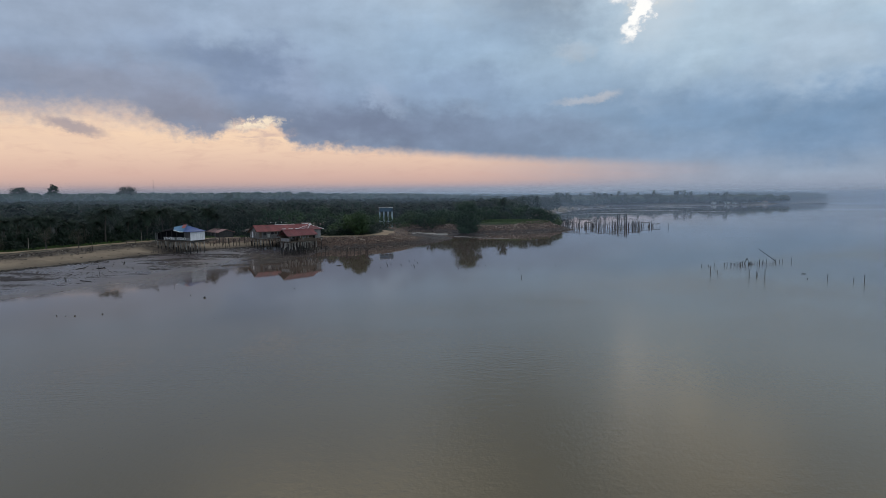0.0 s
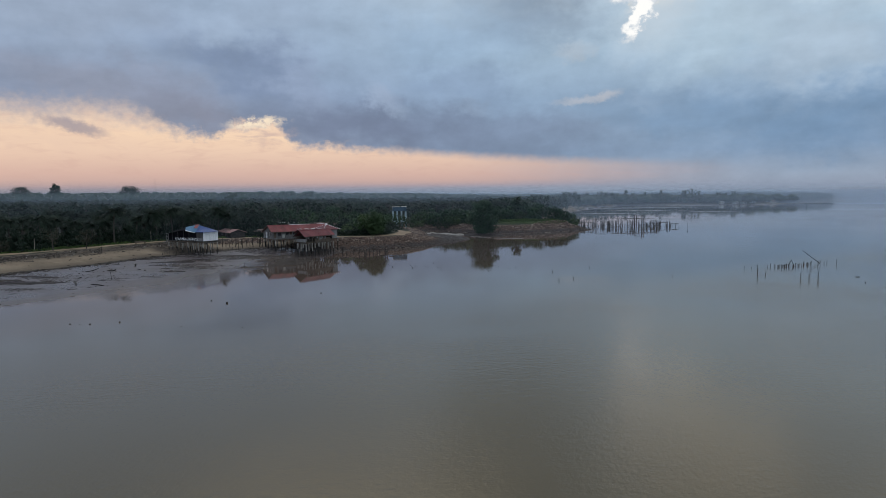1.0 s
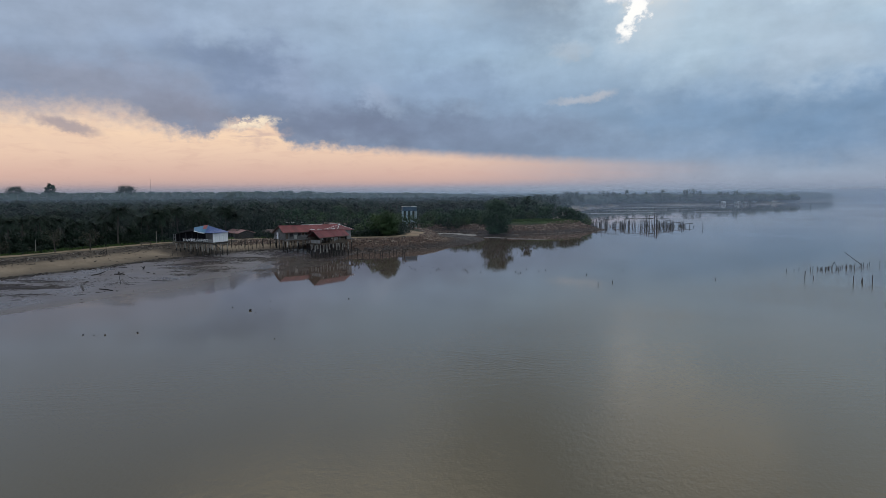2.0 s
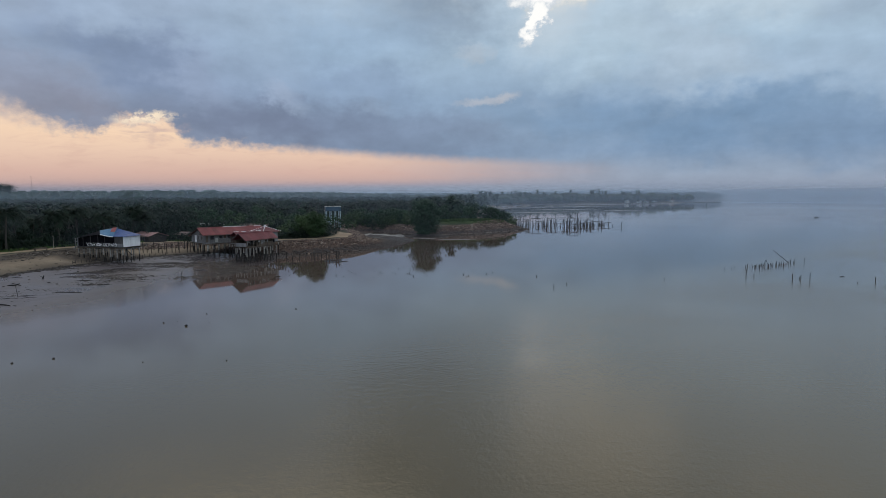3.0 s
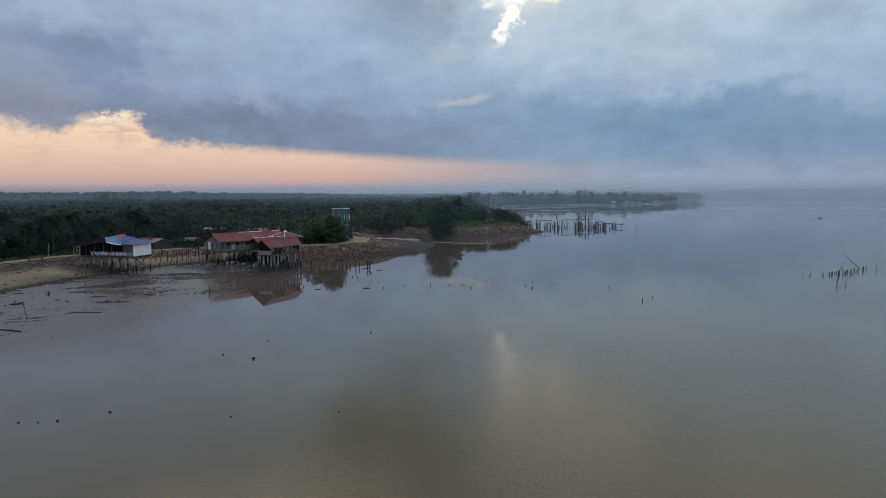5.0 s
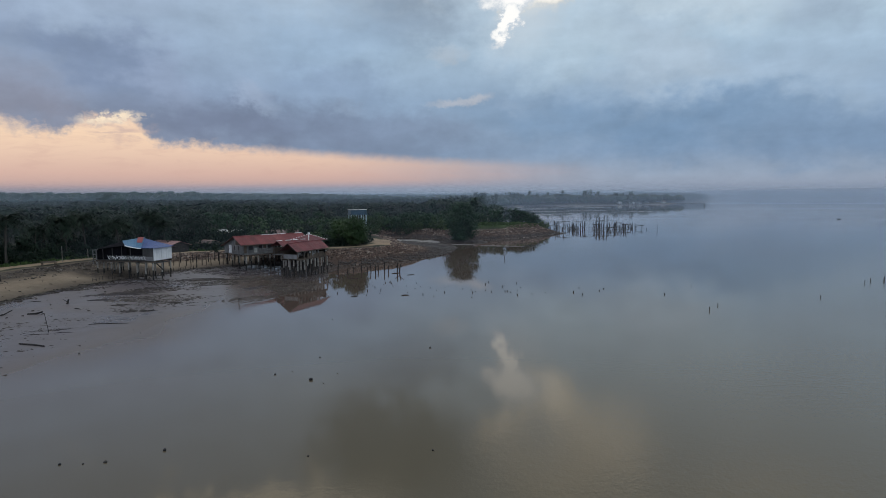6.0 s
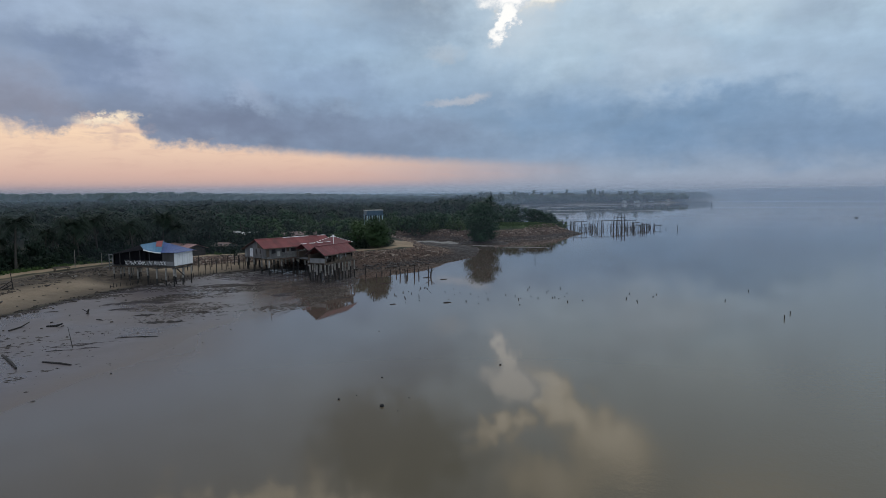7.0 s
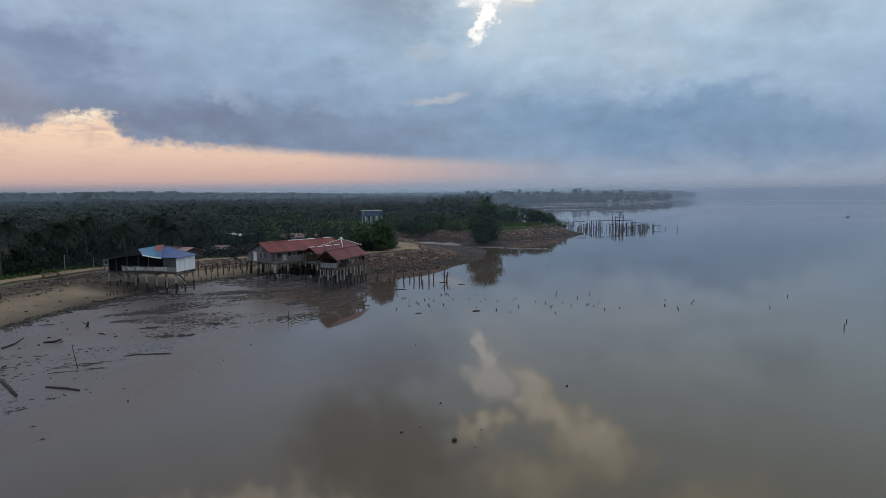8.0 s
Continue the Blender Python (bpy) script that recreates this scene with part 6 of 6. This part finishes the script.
# paler rubbish and bleached wood high on the beach
q = np.stack((np.random.uniform(-125, -62, 9000), np.random.uniform(110, 198, 9000)), axis=1)
qz, qsh, qds, qdt, qdm = land(q[:, 0], q[:, 1])
keep = (qds > 8.5) & (qds < 16) & (qdt > 1.2) & (np.random.rand(len(q)) < 0.75 * smooth(wave_noise(q[:, 0], q[:, 1], 5, 91), 0.35, 0.6))
q, qz = q[keep], qz[keep]
v, f = scatter(stick, np.stack((q[:, 0], q[:, 1], qz - 0.02, np.random.uniform(0, 6.3, len(q)), 0.15 + np.random.exponential(0.22, len(q)).clip(0, 1.2), np.random.uniform(0.8, 3.0, len(q))), axis=1))
tagged(joined("beach_rubbish", v, f, RUBBISH), "bleached wood and rubbish washed high up the beach", "rubbish", kind="stuff")

# flakes of dark weed, bark and mud lying on the flats, thickest in front of the huts
q = np.stack((np.random.uniform(-100, -14, 160000), np.random.uniform(92, 186, 160000)), axis=1)
qz, qsh, qds, qdt, qdm = land(q[:, 0], q[:, 1])
patch = wave_noise(q[:, 0] * 0.5 + q[:, 1] * 0.2, q[:, 1] * 1.3 - q[:, 0] * 0.4, 6.0, 77, 3)
before = smooth(to_line(q[:, 0], q[:, 1], np.array([(-74, 144), (-62, 146), (-50, 154), (-38, 154), (-31, 160)], float), False), 15, 4)
# flakes along this stretch stand in for dark reflections of the wood
before = np.maximum(before, 0.8 * smooth(to_line(q[:, 0], q[:, 1], np.array([(-90, 116), (-77, 116)], float), False), 9, 3))
before = np.maximum(before, 0.75 * smooth(to_line(q[:, 0], q[:, 1], np.array([(-56, 150), (-46, 145), (-39, 149)], float), False), 9, 3))
tide = smooth(qds, -9, -1) * smooth(-q[:, 0], 30, 44)
chance = smooth(patch, 0.46, 0.68) * (0.11 + 0.95 * before + 0.3 * tide) + 0.004
keep = (qds < 0.6) & (qdm > -1.0) & (np.random.rand(len(q)) < chance)
q, qz = q[keep], qz[keep]
a = np.arange(6) * math.pi / 3
flake = (np.concatenate((np.stack((np.cos(a) * (0.5, 0.42, 0.55, 0.38, 0.5, 0.46), np.sin(a) * 0.17, np.zeros(6)), axis=1), [(0.05, 0.02, 0.5)])), np.array([(0, 1, 6), (1, 2, 6), (2, 3, 6), (3, 4, 6), (4, 5, 6), (5, 0, 6)]))
size = 0.14 + np.random.exponential(0.33, len(q)).clip(0, 2.0)
v, f = scatter(flake, np.stack((q[:, 0], q[:, 1], np.maximum(qz, 0) - 0.02, np.random.normal(0.15, 0.35, len(q)), size, np.random.uniform(0.05, 0.2, len(q))), axis=1))
tagged(joined("weed_flakes", v, f, FLAKE), "dark flakes of weed, bark and imitated reflection on wet mud", "weed", kind="stuff")

# ---- on the beach ----
bench = thing("wooden_bench", pose(-84.6, 173.2, height(-84.6, 173.2), 0, 0, 40), "rough low wooden bench on the upper beach", "bench")
part("seat", box(bmesh.new(), (-1.3, -0.4, 0.5), (1.3, 0.4, 0.6)), BROWN_WOOD, bench)
for x in (-1.1, 1.1):
    for y in (-0.3, 0.3):
        part("leg", box(bmesh.new(), (x - 0.06, y - 0.06, -0.1), (x + 0.06, y + 0.06, 0.5)), BROWN_WOOD, bench)
part("backrest", box(bmesh.new(), (-1.3, 0.36, 0.62), (1.3, 0.42, 0.8)), BROWN_WOOD, bench)
for x, y, t in ((-84.2, 178.3, 3.2), (-99.5, 153.5, 3.0), (-80.5, 181, 2.2)):
    z = height(x, y)
    stake(x, y, z + t, 0.07, (0.05, 0), PALE_BARK, "pole", "thin pale wooden pole beside the track", "poles by the track", foot=z)
rack = thing("drift_frame", pose(-84.5, 152.6, height(-84.5, 152.6), 0, 0, 30), "collapsed dark wooden frame on the beach", "frame")
for a, b in (((-1, 0, 0), (1, 0, 0.1)), ((0.9, 0, -0.2), (0.7, 0.1, 2.4)), ((-0.9, 0.2, 0), (0.8, 0, 1.2)), ((-0.6, -0.3, 0), (0.9, -0.2, 0.7)), ((0.2, -0.4, -0.1), (0.3, 0.5, 0.6))):
    part("pole", beam(bmesh.new(), a, b, 0.07, 0.05), WET_WOOD, rack)

# ---- far off ----
for x, y, t_, a in ((337, 749, 20, 5), (350, 757, 30, 6), (366, 768, 25, 4.5), (322, 752, 10, 4), (402, 790, 24, 5.5)):
    plain_hut(on_axes(x, y, 1.0, t_), (a, 4), 1.8, 1.8, 3.0, RUST_SHEET if a > 5.2 else PALE_PAINT, PALE_PAINT, "pale house on the far shore", "houses on the far shore", "house")
boat = thing("boat", pose(240, 336, 0, 0, 0, 10) @ Matrix.Diagonal((0.6, 0.6, 0.55, 1)), "small dark fishing boat lying on the calm bay", "boat")
bm = bmesh.new()
box(bm, (-2.6, -0.6, -0.2), (2.6, 0.6, 0.45))
for v in bm.verts:
    if abs(v.co.x) > 2:
        v.co.y *= 0.25
        v.co.z += 0.2
    if v.co.z < 0:
        v.co.y *= 0.6
part("hull", bm, WET_WOOD, boat)
part("bench", box(bmesh.new(), (-0.3, -0.5, 0.46), (0.3, 0.5, 0.52)), BROWN_WOOD, boat)
stake(335, 600, 3.4, 0.3, (0, 0), name="channel_marker", label="dark channel marker post far out in the bay", group="", foot=-0.5)
mast = thing("radio_mast", pose(-690, 1500, 2), "thin grey lattice radio mast far behind the woods", "mast")
for a in (0, 120, 240):
    c, s = math.cos(radians(a)), math.sin(radians(a))
    part("mast_leg", beam(bmesh.new(), (c * 1.2, s * 1.2, 0), (c * 0.4, s * 0.4, 52), 0.13, 0.1, 4), GREY_WOOD, mast)
